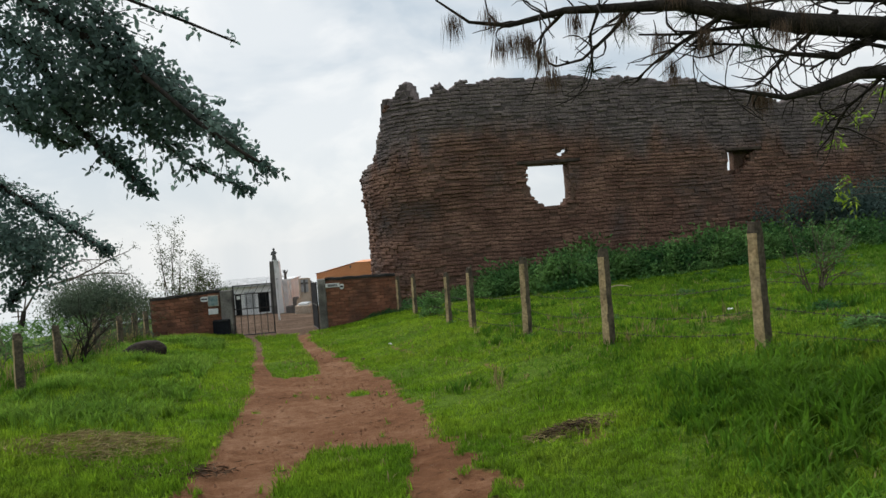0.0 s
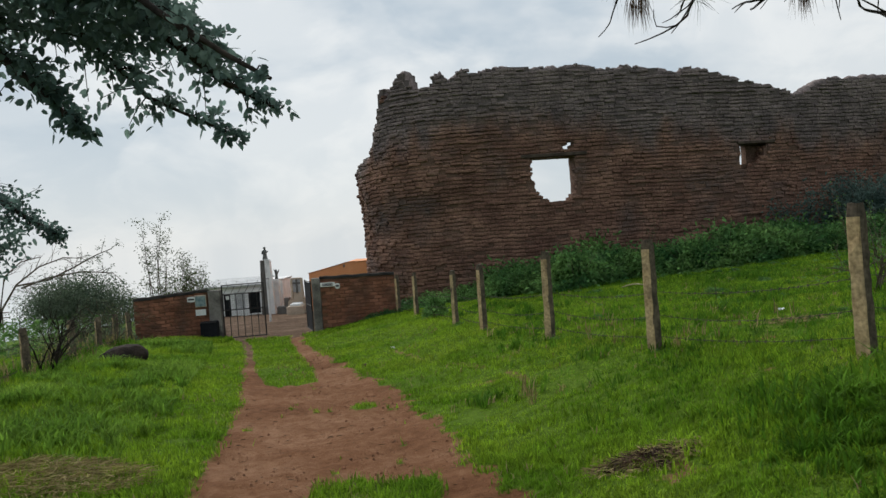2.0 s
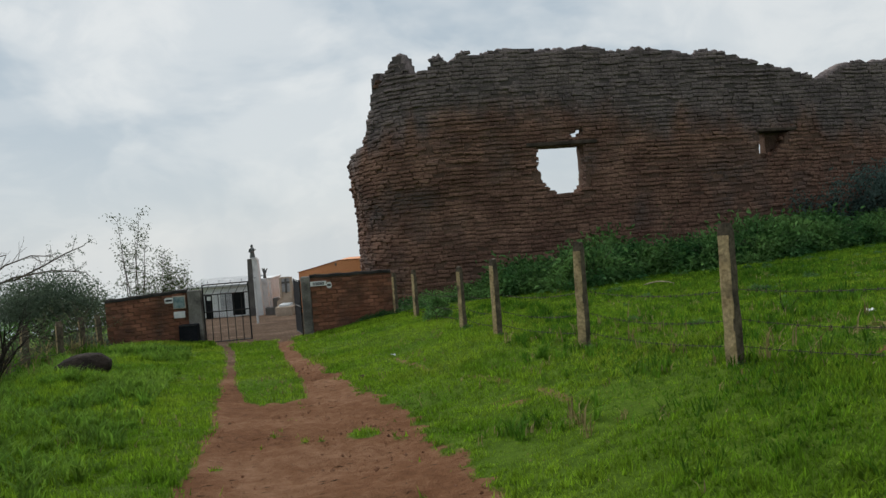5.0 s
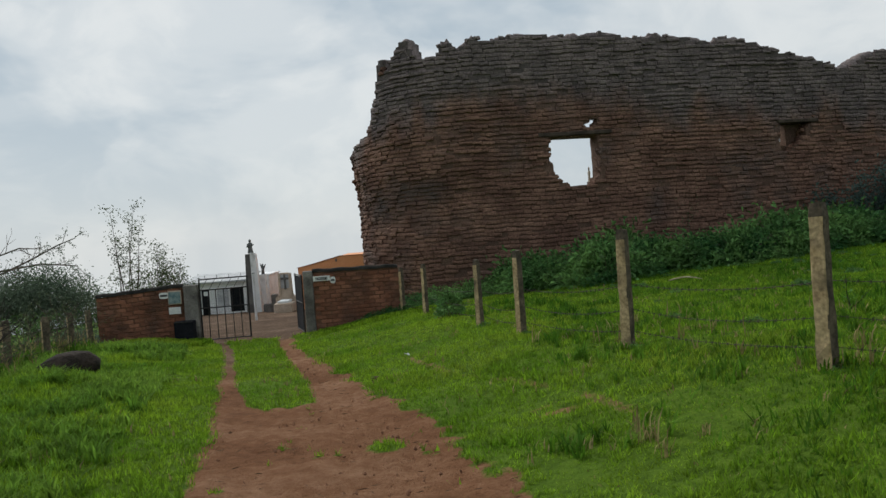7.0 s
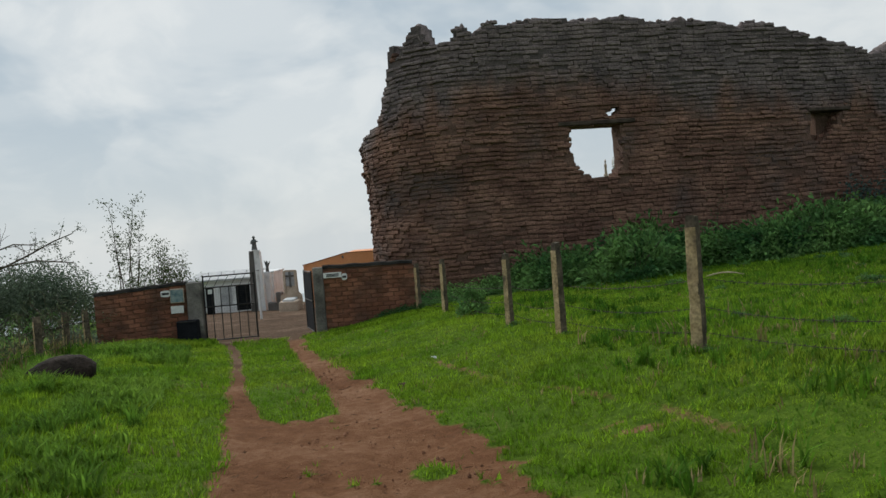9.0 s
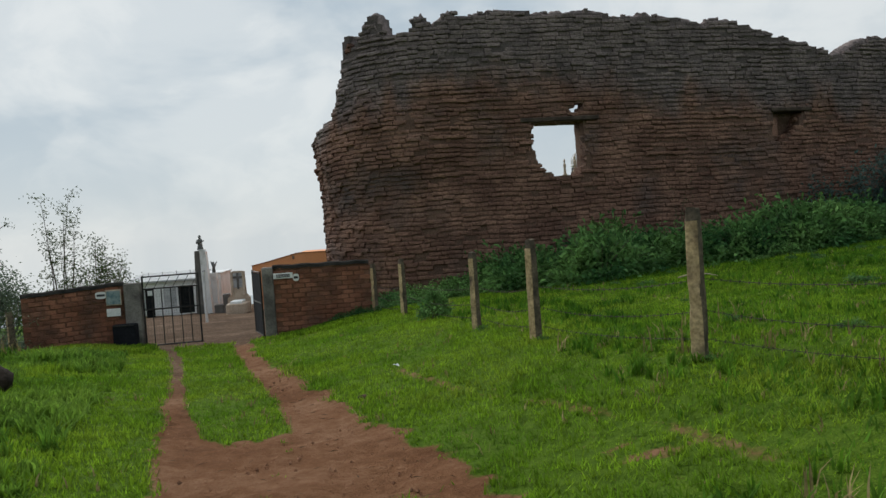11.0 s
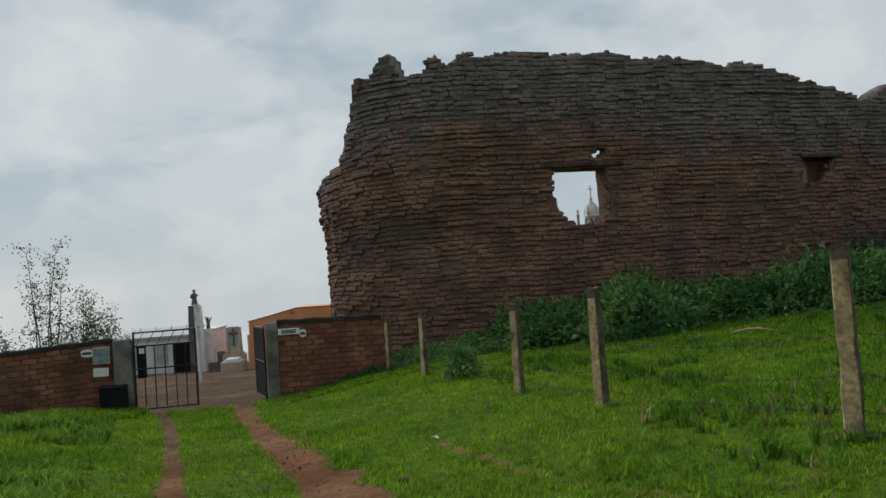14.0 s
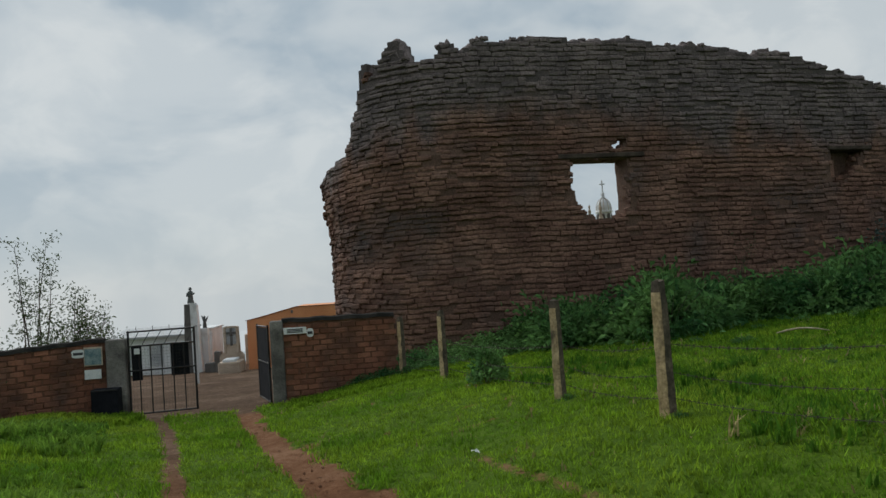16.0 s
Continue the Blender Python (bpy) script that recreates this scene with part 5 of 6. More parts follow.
grass("turf", 560000, turf_region, turf_height, 0.0082, M["blade"], "bright green turf on both sides of the dirt track", 1, 1.0, 3, None, True)
grass("near_turf", 95000, lambda q, n: ((q.random(n) * 2 - 1) * 5.2 - 0.3, 3.2 + 6.8 * q.random(n)), lambda x, y, q: 0.035 + 0.07 * patchy(2 * x + 1, 2 * y), 0.0055, M["blade"], "short green grass blades beside the track", 16, 1.2, 6, lambda x, y: smooth01((10 - y) / 3))
grass("bank_grass", 32000, right_bank, tufted(0.08, 0.26, 0.45), 0.008, M["lush"], "long lush grass on the bank below the fence", 3, 1.1, 12, lambda x, y: smooth01((8.9 - y) / 1.6) * smooth01((x - 1.5) / 0.9))
grass("mid_turf", 80000, lambda q, n: (-8.5 + 16 * q.random(n), 12 + 17 * q.random(n)), lambda x, y, q: 0.03 + 0.09 * patchy(1.2 * x + 9, 1.2 * y), 0.0085, M["blade"], "short green grass towards the gate", 26, 1.0, 3, lambda x, y: smooth01((y - 12) / 6), True)
grass("field_tufts", 60000, field_region, lambda x, y, q: 0.04 + 0.16 * patchy(1.4 * x + 2, 1.4 * y) ** 2, 0.011, M["lush"], "darker tufted grass in the field behind the fence", 24, 1.0, 6, lambda x, y: 0.35 + 0.65 * smooth01((x - 2) / 5), True)
grass("field_grass", 85000, field_region, lambda x, y, q: 0.03 + 0.07 * patchy(x, y) + 0.10 * (patchy(2 * x, 2 * y) > 0.8), 0.010, M["lush"], "green grass behind the concrete fence", 4, 0.9, 3, None, True)
grass("verge_grass", 46000, left_bank, tufted(0.05, 0.22, 0.5), 0.008, M["verge"], "long tufted grass on the verge", 5, 1.0, 10, lambda x, y: smooth01((y - 9) / 2))
grass("wall_grass", 9000, lambda q, n: (-11.5 + 4.0 * q.random(n), 27.2 + 1.8 * q.random(n)), lambda x, y, q: 0.16 + 0 * x, 0.011, M["blade"], "long grass in front of the brick wall", 6, 0.7)
grass("wall_grass", 9000, lambda q, n: (-4.4 + 4.4 * q.random(n), 27.4 + 1.6 * q.random(n)), lambda x, y, q: 0.10 + 0 * x, 0.011, M["blade"], "long grass in front of the brick wall", 8, 0.7)
grass("dry_blades", 12000, lambda q, n: (-12 + 22 * q.random(n), 3 + 26 * q.random(n) ** 1.2), lambda x, y, q: 0.03 + 0.07 * (vnoise(1.1 * x + 20, 1.1 * y) > 0.6), 0.006, M["dry"], "withered straw-coloured blades among the turf", 11, 1.2, 3)
grass("lush_grass", 26000, lambda q, n: (1.5 + 5.0 * q.random(n), 3.2 + 5.5 * q.random(n)), lambda x, y, q: 0.08 + 0.24 * patchy(1.3 * x, 1.3 * y) * smooth01((x - 1.4) / 1.5), 0.009, M["lush"], "lush long grass on the bank", 12, 1.2, 10, lambda x, y: smooth01((x - 1.5) / 1.2) * smooth01((8.6 - y) / 2.0))
grass("verge_tufts", 42000, left_bank, lambda x, y, q: 0.05 + 0.20 * smooth01((patchy(0.9 * x, 0.9 * y) - 0.35) / 0.5), 0.008, M["verge"], "loose tufts of long grass on the verge", 13, 1.2, 12, lambda x, y: smooth01((y - 9) / 2))
grass("tall_dry_grass", 900, fence_line, lambda x, y, q: 0.25 + 0.3 * q.random(len(x)), 0.005, M["dry"], "tall dry grass stems along the fence", 14, 0.6, 8)
grass("tall_green_grass", 4200, fence_line, lambda x, y, q: 0.15 + 0.2 * q.random(len(x)), 0.008, M["lush"], "tall green grass along the fence", 15, 0.8, 8)

grass("dry_stems", 1000, lambda q, n: (0.6 + 4.6 * q.random(n), 11 + 7 * q.random(n)), lambda x, y, q: 0.10 + 0.22 * (vnoise(1.4 * x + 8, 1.4 * y) > 0.5) * q.random(len(x)), 0.004, M["dry"], "thin dry grass stems beside the fence", 17, 0.9, 7, lambda x, y: smooth01((vnoise(1.1 * x, 1.1 * y + 6) - 0.4) / 0.2))
grass("dark_tufts", 15000, lambda q, n: (-0.5 + 9 * q.random(n), 10 + 16 * q.random(n)), lambda x, y, q: 0.03 + 0.15 * smooth01((vnoise(1.1 * x + 50, 1.1 * y) - 0.5) / 0.3), 0.008, M["lush"], "darker rank tufts in the turf", 18, 1.1, 9, lambda x, y: smooth01((vnoise(1.1 * x + 50, 1.1 * y) - 0.55) / 0.2))

# ---- shrubs and trees ----


def leaf_cloud(rad, n, ang, squash=0.8, hollow=0.55):
    """Points in an uneven ball of small clumps, with directions pointing outwards."""
    clumps = max(5, n // 40)
    d = rng.normal(size=(clumps, 3))
    d /= np.linalg.norm(d, axis=1, keepdims=True)
    c = d * rng.uniform(hollow, 1.0, (clumps, 1)) * np.array([1, 1, squash])
    c[:, 2] = np.abs(c[:, 2]) * 1.0 - 0.1
    k = rng.integers(0, clumps, n)
    p = (c[k] + rng.normal(size=(n, 3)) * 0.16) * rad
    dirs = p / rad + rng.normal(size=(n, 3)) * ang + np.array([0, 0, 0.25])
    return p, dirs


def weed_model(name, rad, n, leaf, mat, label, category, group):
    s = thing(name, (0, 0, 0), label, category, group)
    p, d = leaf_cloud(rad, n, 0.7)
    part("foliage", leaf_mesh("foliage", p, d, leaf, leaf * 0.42, mat), mat, s)
    g = Geo()
    r = random.Random(n)
    for k in range(7):
        a = r.uniform(0, 6.28)
        g.tube([(0, 0, -0.25), (0.3 * rad * math.cos(a), 0.3 * rad * math.sin(a), 0.35 * rad), (0.7 * rad * math.cos(a), 0.7 * rad * math.sin(a), 0.7 * rad)], [0.012, 0.009, 0.004], 4)
    part("stalk", g, M["twig"], s)
    return s


r = random.Random(12)
models = [weed_model("weed_bush", rad, n, leaf, M["weed"], "dense green broad-leaved weeds on the slope below the ruin", "bush", "weeds below the ruin") for rad, n, leaf in ((1.05, 1700, 0.19), (0.85, 1400, 0.17), (1.2, 2100, 0.20))]
spots = []
for k in range(104):
    t = r.random()
    x = 2.2 + 19.4 * t
    front = float(np.interp(x, [0, 2.5, 4.5, 8.5, 13, 17, 22], [30.6, 29.4, 28.2, 27.6, 26.6, 26.6, 27]))
    back = float(np.interp(x, [0, 8, 14, 22], [32.4, 32.7, 33.6, 35.4]))
    spots.append((x, front + r.uniform(-0.6, 0.3) + (back - front) * r.random() ** 1.1))
for k, (x, y) in enumerate(spots):
    m = pose(x, y, lz(x, y) + 0.02, r.uniform(-8, 8), r.uniform(-8, 8), r.uniform(0, 360)) @ Matrix.Diagonal((1, 1, r.uniform(0.75, 1.15), 1))
    if k < 3:
        models[k].matrix_basis = m
    else:
        c = copy_thing(models[k % 3], m)
        f = 0.5 + 1.15 * float(vnoise(0.55 * x + 5, 0.7 * y)) * r.uniform(0.75, 1.2)
        c.scale = (f, f, f * r.uniform(0.8, 1.1))
for x, y, s in ((-2.1, 29.25, 0.55), (-1.4, 29.4, 0.6), (-0.75, 29.0, 0.8), (0.1, 30.1, 0.8), (-0.3, 30.8, 0.9), (-1.2, 30.6, 0.9), (0.9, 29.9, 0.9), (-2.75, 29.1, 0.5), (-2.4, 28.95, 0.6), (-2.0, 30.2, 0.9), (-3.2, 28.95, 0.32), (-1.7, 28.9, 0.5), (-0.4, 31.6, 1.1), (0.5, 31.3, 1.2), (1.3, 31.9, 1.2), (-1.5, 31.6, 1.1), (1.9, 31.0, 1.1)):
    c = copy_thing(models[1], pose(x, y, lz(x, y) - 0.05, 0, 0, r.uniform(0, 360)))
    c.scale = (0.75 * s, 0.75 * s, 0.62 * s)
small = weed_model("weed_bush", 0.42, 700, 0.11, M["weed"], "small leafy shrub beside the fence", "bush", "")
small.matrix_basis = pose(-0.5, 24.7, lz(-0.5, 24.7) + 0.08)
t = copy_thing(small, pose(-0.45, 24.72, lz(-0.45, 24.72) + 0.35, 0, 0, 70))
t.scale = (0.55, 0.55, 0.95)
for x, y, s in ((4.9, 9.0, 0.8), (5.2, 8.2, 0.9), (3.3, 15.5, 0.35), (6.0, 19.5, 0.6), (4.3, 24.5, 0.5), (5.8, 11.9, 0.6)):
    c = copy_thing(small, pose(x, y, lz(x, y), 0, 0, r.uniform(0, 360)))
    c.scale = (s, s, s * 0.7)


for x, y, zb, zt in tops[3:8]:
    c = copy_thing(small, pose(x + 0.08, y - 0.12, zb - 0.03, 0, 0, r.uniform(0, 360)))
    c.scale = (0.32, 0.32, 0.3)
for k in range(64):
    x, y = r.uniform(2.5, 17), 12 + 15.5 * r.random() ** 0.6
    f = r.uniform(0.18, 0.45)
    c = copy_thing(small, pose(x, y, lz(x, y), 0, 0, r.uniform(0, 360)))
    c.scale = (f, f, f * 0.8)


def grow(g, twigs, p, d, length, rad, depth, rnd, bend=0.35, split=2, spread=0.55, up=0.05):
    """Adds a branch with its forks to g; end twigs go to the list as (point, direction)."""
    n = 4
    pts = [Vector(p)]
    d = Vector(d).normalized()
    for k in range(n):
        d = (d + Vector((rnd.uniform(-1, 1), rnd.uniform(-1, 1), rnd.uniform(-1, 1) + up)) * bend * 0.5).normalized()
        pts.append(pts[-1] + d * length / n)
        if depth <= 1:
            twigs.append((pts[-1].copy(), d.copy()))
    g.tube(pts, [rad * (1 - 0.45 * k / n) for k in range(n + 1)], 6 if rad > 0.02 else 4, False)
    if depth > 0:
        for k in range(split + (rnd.random() < 0.5)):
            q = pts[rnd.randint(2, n)]
            e = (d + Vector((rnd.uniform(-1, 1), rnd.uniform(-1, 1), rnd.uniform(-0.8, 1))) * spread * 1.6).normalized()
            grow(g, twigs, q, e, length * rnd.uniform(0.55, 0.8), rad * 0.55, depth - 1, rnd, bend, split, spread, up)


def along(twigs, per, reach):
    """Leaf points and directions scattered round twig points."""
    p = np.array([t[0] for t in twigs])
    d = np.array([t[1] for t in twigs])
    k = np.repeat(np.arange(len(p)), per)
    pts = p[k] + rng.normal(size=(len(k), 3)) * reach
    dirs = d[k] * 0.5 + rng.normal(size=(len(k), 3)) * 0.8
    return pts, dirs


def tree(name, at, label, height, rad, depth, mat, per, reach, leaf, seed, stems=1, lean=0.2, split=2, spread=0.55, up=0.12, bark="bark", width=0.5):
    rnd = random.Random(seed)
    t = thing(name, at, label, "tree")
    g, twigs = Geo(), []
    for k in range(stems):
        a = rnd.uniform(0, 6.28)
        grow(g, twigs, Vector(at) - Vector((0, 0, 0.2)), (lean * math.cos(a), lean * math.sin(a), 1), height, rad, depth, rnd, 0.3, split, spread, up)
    part("trunk", g, M[bark], t, "", True, False)
    if per:
        p, d = along(twigs, per, reach)
        part("crown", leaf_mesh("crown", p, d, leaf, leaf * width, mat), mat, t)
    return t


# airy slender tree behind the gate wall
def airy_tree(x, y, size, stems, seed):
    rnd = random.Random(seed)
    at = (x, y, lz(x, y))
    t = thing("slender_tree", at, "airy slender tree with thin stems and sparse leaves", "tree")
    g, twigs = Geo(), []
    for k in range(stems):
        a, tilt = rnd.uniform(0, 6.28), rnd.uniform(0.05, 0.55)
        h = size * rnd.uniform(3.6, 5.9) * (1.0 - 1.1 * max(tilt - 0.18, 0))
        d = Vector((tilt * math.cos(a) + 0.12, tilt * math.sin(a), 1)).normalized()
        pts = [Vector(at) - Vector((0, 0, 0.3))]
        for i in range(9):
            d = (d + Vector((rnd.uniform(-0.09, 0.09), rnd.uniform(-0.09, 0.09), 0.03))).normalized()
            pts.append(pts[-1] + d * h / 9)
            if i > 1:
                for q in range(2):
                    e = (d * 0.7 + Vector((rnd.uniform(-1, 1), rnd.uniform(-1, 1), rnd.uniform(-0.2, 0.6)))).normalized()
                    tip = pts[-1] + e * rnd.uniform(0.25, 0.6)
                    g.tube([pts[-1], pts[-1].lerp(tip, 0.5) + Vector((0, 0, 0.03)), tip], [0.007, 0.005, 0.003], 4, False)
                    twigs += [(tip, e), (pts[-1].lerp(tip, 0.5), e)]
        g.tube(pts, [0.035 * (1 - 0.09 * i) for i in range(10)], 6, False)
    part("trunk", g, M["twig"], t, "thin grey stems", True, False)
    p, d = along(twigs, 9, 0.11)
    part("crown", leaf_mesh("crown", p, d, 0.13, 0.05, M["olive"]), M["olive"], t)


airy_tree(-13.0, 37.0, 1.0, 10, 5)
airy_tree(-11.9, 37.6, 0.66, 12, 6)
for x, y, s in ((-13.0, 36.2, 1.2), (-12.2, 37.2, 1.15), (-14.6, 37.5, 1.1)):
    b = weed_model("shrub", 1.2 * s, 1600, 0.13, M["olive"], "olive green shrub behind the brick wall", "bush", "shrubs behind the wall")
    b.matrix_basis = pose(x, y, lz(x, y) + 0.75, 0, 0, 40 * x)


# round dark tree beyond the end of the gate wall
def round_tree():
    at = (-15.3, 34.0, lz(-15.3, 34.0))
    rnd = random.Random(8)
    t = thing("round_tree", at, "round dense dark green tree beyond the field fence", "tree")
    g, twigs = Geo(), []
    for k in range(6):
        a = k * 1.05
        grow(g, twigs, Vector(at) - Vector((0, 0, 0.2)), (0.5 * math.cos(a), 0.5 * math.sin(a), 0.9), 1.0, 0.10, 1, rnd, 0.3, 2, 0.6, 0.05)
    part("trunk", g, M["bark"], t, "", True, False)
    p, d = leaf_cloud(2.1, 30000, 0.8, 0.66, 0.3)
    p[:, 2] += -0.45 - at[2]
    part("crown", leaf_mesh("crown", p + np.array(at), d, 0.10, 0.05, M["darkolive"]), M["darkolive"], t)


round_tree()


def resample(pts, step):
    pts = [Vector(p) for p in pts]
    out = []
    for a, b in zip(pts, pts[1:]):
        n = max(1, int((b - a).length / step))
        out += [(a.lerp(b, k / n), (b - a).normalized()) for k in range(n)]
    return out + [(pts[-1], (pts[-1] - pts[-2]).normalized())]


# half-dead tree with long arching bare branches
def arching_tree():
    at = (-18.2, 33.2, lz(-18.2, 33.2))
    rnd = random.Random(14)
    t = thing("bare_tree", at, "half-dead tree with long arching bare branches", "tree")
    part("trunk", Geo().tube([Vector(at) - Vector((0, 0, 0.2)), (-18.3, 33.2, -1.6), (-18.0, 33.2, -0.3)], [0.16, 0.13, 0.10], 8), M["bark"], t, "", True, False)
    tips = []
    for limb in ([(-18.0, 33.2, -0.35), (-17.2, 33.1, 0.75), (-16.2, 33.0, 1.4), (-15.2, 33.0, 1.7), (-14.4, 32.9, 1.62)],
                 [(-17.2, 33.1, 0.7), (-16.0, 33.3, 0.85), (-14.9, 33.3, 1.3), (-14.0, 33.2, 1.7), (-13.3, 33.1, 1.92)],
                 [(-17.0, 33.1, 0.6), (-15.7, 32.7, 0.95), (-14.3, 32.6, 1.1), (-13.1, 32.6, 0.95)],
                 [(-18.0, 33.2, -0.35), (-17.6, 33.0, 1.1), (-16.9, 33.0, 1.65), (-16.1, 33.0, 1.8)]):
        b = Geo()
        n = len(limb)
        b.tube(limb, [0.034 * (1 - i / n) + 0.010 for i in range(n)], 6, False)
        for p, d in resample(limb, 0.22):
            if p.z < 0.4:
                continue
            e = (d * 0.7 + Vector((rnd.gauss(0, 0.4), rnd.gauss(0, 0.5), rnd.gauss(0, 0.6)))).normalized()
            grow(b, tips, p, e, rnd.uniform(0.25, 0.6), 0.013, 1, rnd, 0.4, 1, 0.6, -0.02)
        part("branch", b, M["twig"], t, "", True, False)
    p, d = along([q for q in tips if q[0].x > -14.6], 2, 0.05)
    part("foliage", leaf_mesh("foliage", p, d, 0.09, 0.045, M["darkolive"]), M["darkolive"], t, "few small dark leaves")


arching_tree()
hedge = weed_model("dark_shrub", 0.6, 1500, 0.08, M["darkolive"], "dark scrubby bush at the end of the brick wall", "bush", "")
hedge.matrix_basis = pose(-11.35, 28.2, lz(-11.35, 28.2) + 0.15)
for x, y, f in ((-11.25, 27.6, 0.7), (-11.7, 28.9, 1.2)):
    c = copy_thing(hedge, pose(x, y, lz(x, y) + 0.1, 0, 0, 90 * f))
    c.scale = (f, f, f)

# bare scrub along the left fence
for k, (x, y, h, st) in enumerate(((-8.25, 17.25, 0.82, 5), (-8.9, 18.5, 0.7, 5), (-10.0, 22.5, 0.65, 5), (-10.5, 24.6, 0.7, 5), (-10.8, 26.3, 0.9, 5), (-9.3, 16.0, 0.9, 4))):
    tree("bare_shrub", (x, y, lz(x, y)), "bare twiggy shrub with few leaves in the fence line", h, 0.018 if k else 0.03, 3, M["olive"], 1 if k else 0, 0.06, 0.06, 20 + k, st, 0.45, 2, 0.5, 0.1, "twig" if k else "bark")
tree("bare_shrub", (7.0, 14.8, lz(7.0, 14.8)), "small bushy sapling with thin brown stems in the field", 0.78, 0.022, 3, M["weed"], 1, 0.05, 0.055, 31, 7, 0.5, 2, 0.55, 0.12, "twig")
tree("sapling", (4.6, 15.4, lz(4.6, 15.4)), "thin young sapling in the grass", 0.45, 0.008, 1, M["weed"], 2, 0.04, 0.05, 33, 1, 0.1)
tree("sapling", (8.4, 32.3, lz(8.4, 32.3)), "thin bare sapling against the ruin", 1.6, 0.015, 2, M["olive"], 2, 0.08, 0.07, 34, 2, 0.15, bark="twig")
# shrubs at the foot of the ruin
for x, y, h, sd in ((14.9, 32.5, 1.25, 41), (17.3, 32.3, 1.5, 45), (19.5, 33.5, 1.5, 42), (21.0, 32.5, 1.6, 43), (18.3, 32.8, 1.0, 44)):
    tree("dark_shrub", (x, y, lz(x, y)), "dark green leafy shrub at the foot of the ruin", h, 0.04, 2, M["dim"], 16, 0.22, 0.16, sd, 5, 0.4, 2, 0.6)


def sprigs():
    """Thin hanging twigs with bright fresh leaves."""
    for k, (top, tips) in enumerate((((6.6, 9.2, 4.2), [(5.47, 10.0, 2.79), (5.06, 10.2, 2.85), (5.23, 10.2, 2.51), (5.45, 9.5, 3.05)]), ((7.4, 11.5, 1.7), [(5.63, 11.0, 1.82), (5.72, 11.0, 2.0), (5.75, 10.9, 1.70)]))):
        t = thing("leafy_twig", top, "thin hanging twig with bright yellow-green leaves", "branch")
        g, pts, dirs = Geo(), [], []
        rnd = random.Random(60 + k)
        for tip in tips:
            a, b = Vector(top), Vector(tip)
            mid = a.lerp(b, 0.55) + Vector((rnd.uniform(-0.15, 0.15), rnd.uniform(-0.15, 0.15), 0.12))
            g.tube([a, mid, b + Vector((0, 0, 0.1)), b], [0.012, 0.008, 0.005, 0.003], 5, False)
            for i in range(16):
                pts.append(tuple(b + Vector((rnd.gauss(0, 0.05), rnd.gauss(0, 0.05), rnd.gauss(0, 0.05)))))
                dirs.append((rnd.gauss(0, 1), rnd.gauss(0, 1), rnd.gauss(-0.5, 0.6)))
        part("stem", g, M["twig"], t, "", True, False)
        part("leaves", leaf_mesh("leaves", pts, dirs, 0.11, 0.035, M["fresh"]), M["fresh"], t, "bright yellow-green leaves")


sprigs()

# overhanging broad-leaved tree on the left
OVERHANG = [
    [(-5.6, 5.0, 4.1), (-2.97, 4.60, 3.67), (-2.52, 4.70, 3.38), (-2.09, 4.85, 3.05), (-1.62, 5.00, 2.62), (-1.28, 5.08, 2.30), (-1.03, 5.00, 2.15)],
    [(-2.09, 4.80, 3.07), (-1.93, 5.00, 2.64), (-1.66, 5.20, 2.28), (-1.32, 5.20, 2.10)],
    [(-5.6, 5.0, 3.8), (-2.93, 4.80, 3.34), (-2.46, 4.90, 3.02), (-2.25, 4.90, 2.54), (-1.80, 4.85, 2.08)],
    [(-2.52, 4.70, 3.38), (-2.15, 5.00, 3.45), (-1.55, 5.10, 3.18), (-1.26, 5.20, 3.05)],
    [(-5.6, 5.0, 3.5), (-3.29, 5.00, 3.21), (-2.81, 5.00, 2.85), (-2.60, 5.10, 2.56), (-2.35, 5.10, 2.43)],
    [(-5.6, 5.0, 3.2), (-5.31, 7.90, 2.73), (-4.47, 8.00, 2.50), (-3.88, 7.90, 2.11), (-3.26, 7.60, 1.75)],
    [(-5.31, 7.90, 2.73), (-4.46, 7.90, 1.98), (-4.04, 7.70, 1.67), (-4.24, 7.60, 1.30)],
    [(-2.97, 4.60, 3.67), (-2.36, 4.80, 3.50), (-2.02, 4.90, 3.25), (-1.80, 4.80, 2.88), (-1.55, 4.70, 2.58)],
    [(-1.93, 4.80, 2.92), (-1.60, 4.70, 2.62), (-1.40, 4.70, 2.50), (-1.18, 4.60, 2.29)],
    [(-1.80, 4.70, 2.85), (-1.30, 4.35, 2.40), (-1.05, 4.25, 2.21), (-0.90, 4.20, 2.11)],
]


def clipped(n, sigma, reach=1.7):
    """Normally scattered offsets with the far tails left out."""
    q = rng.normal(size=(n, 3))
    return q[np.linalg.norm(q, axis=1) < reach] * np.array(sigma)


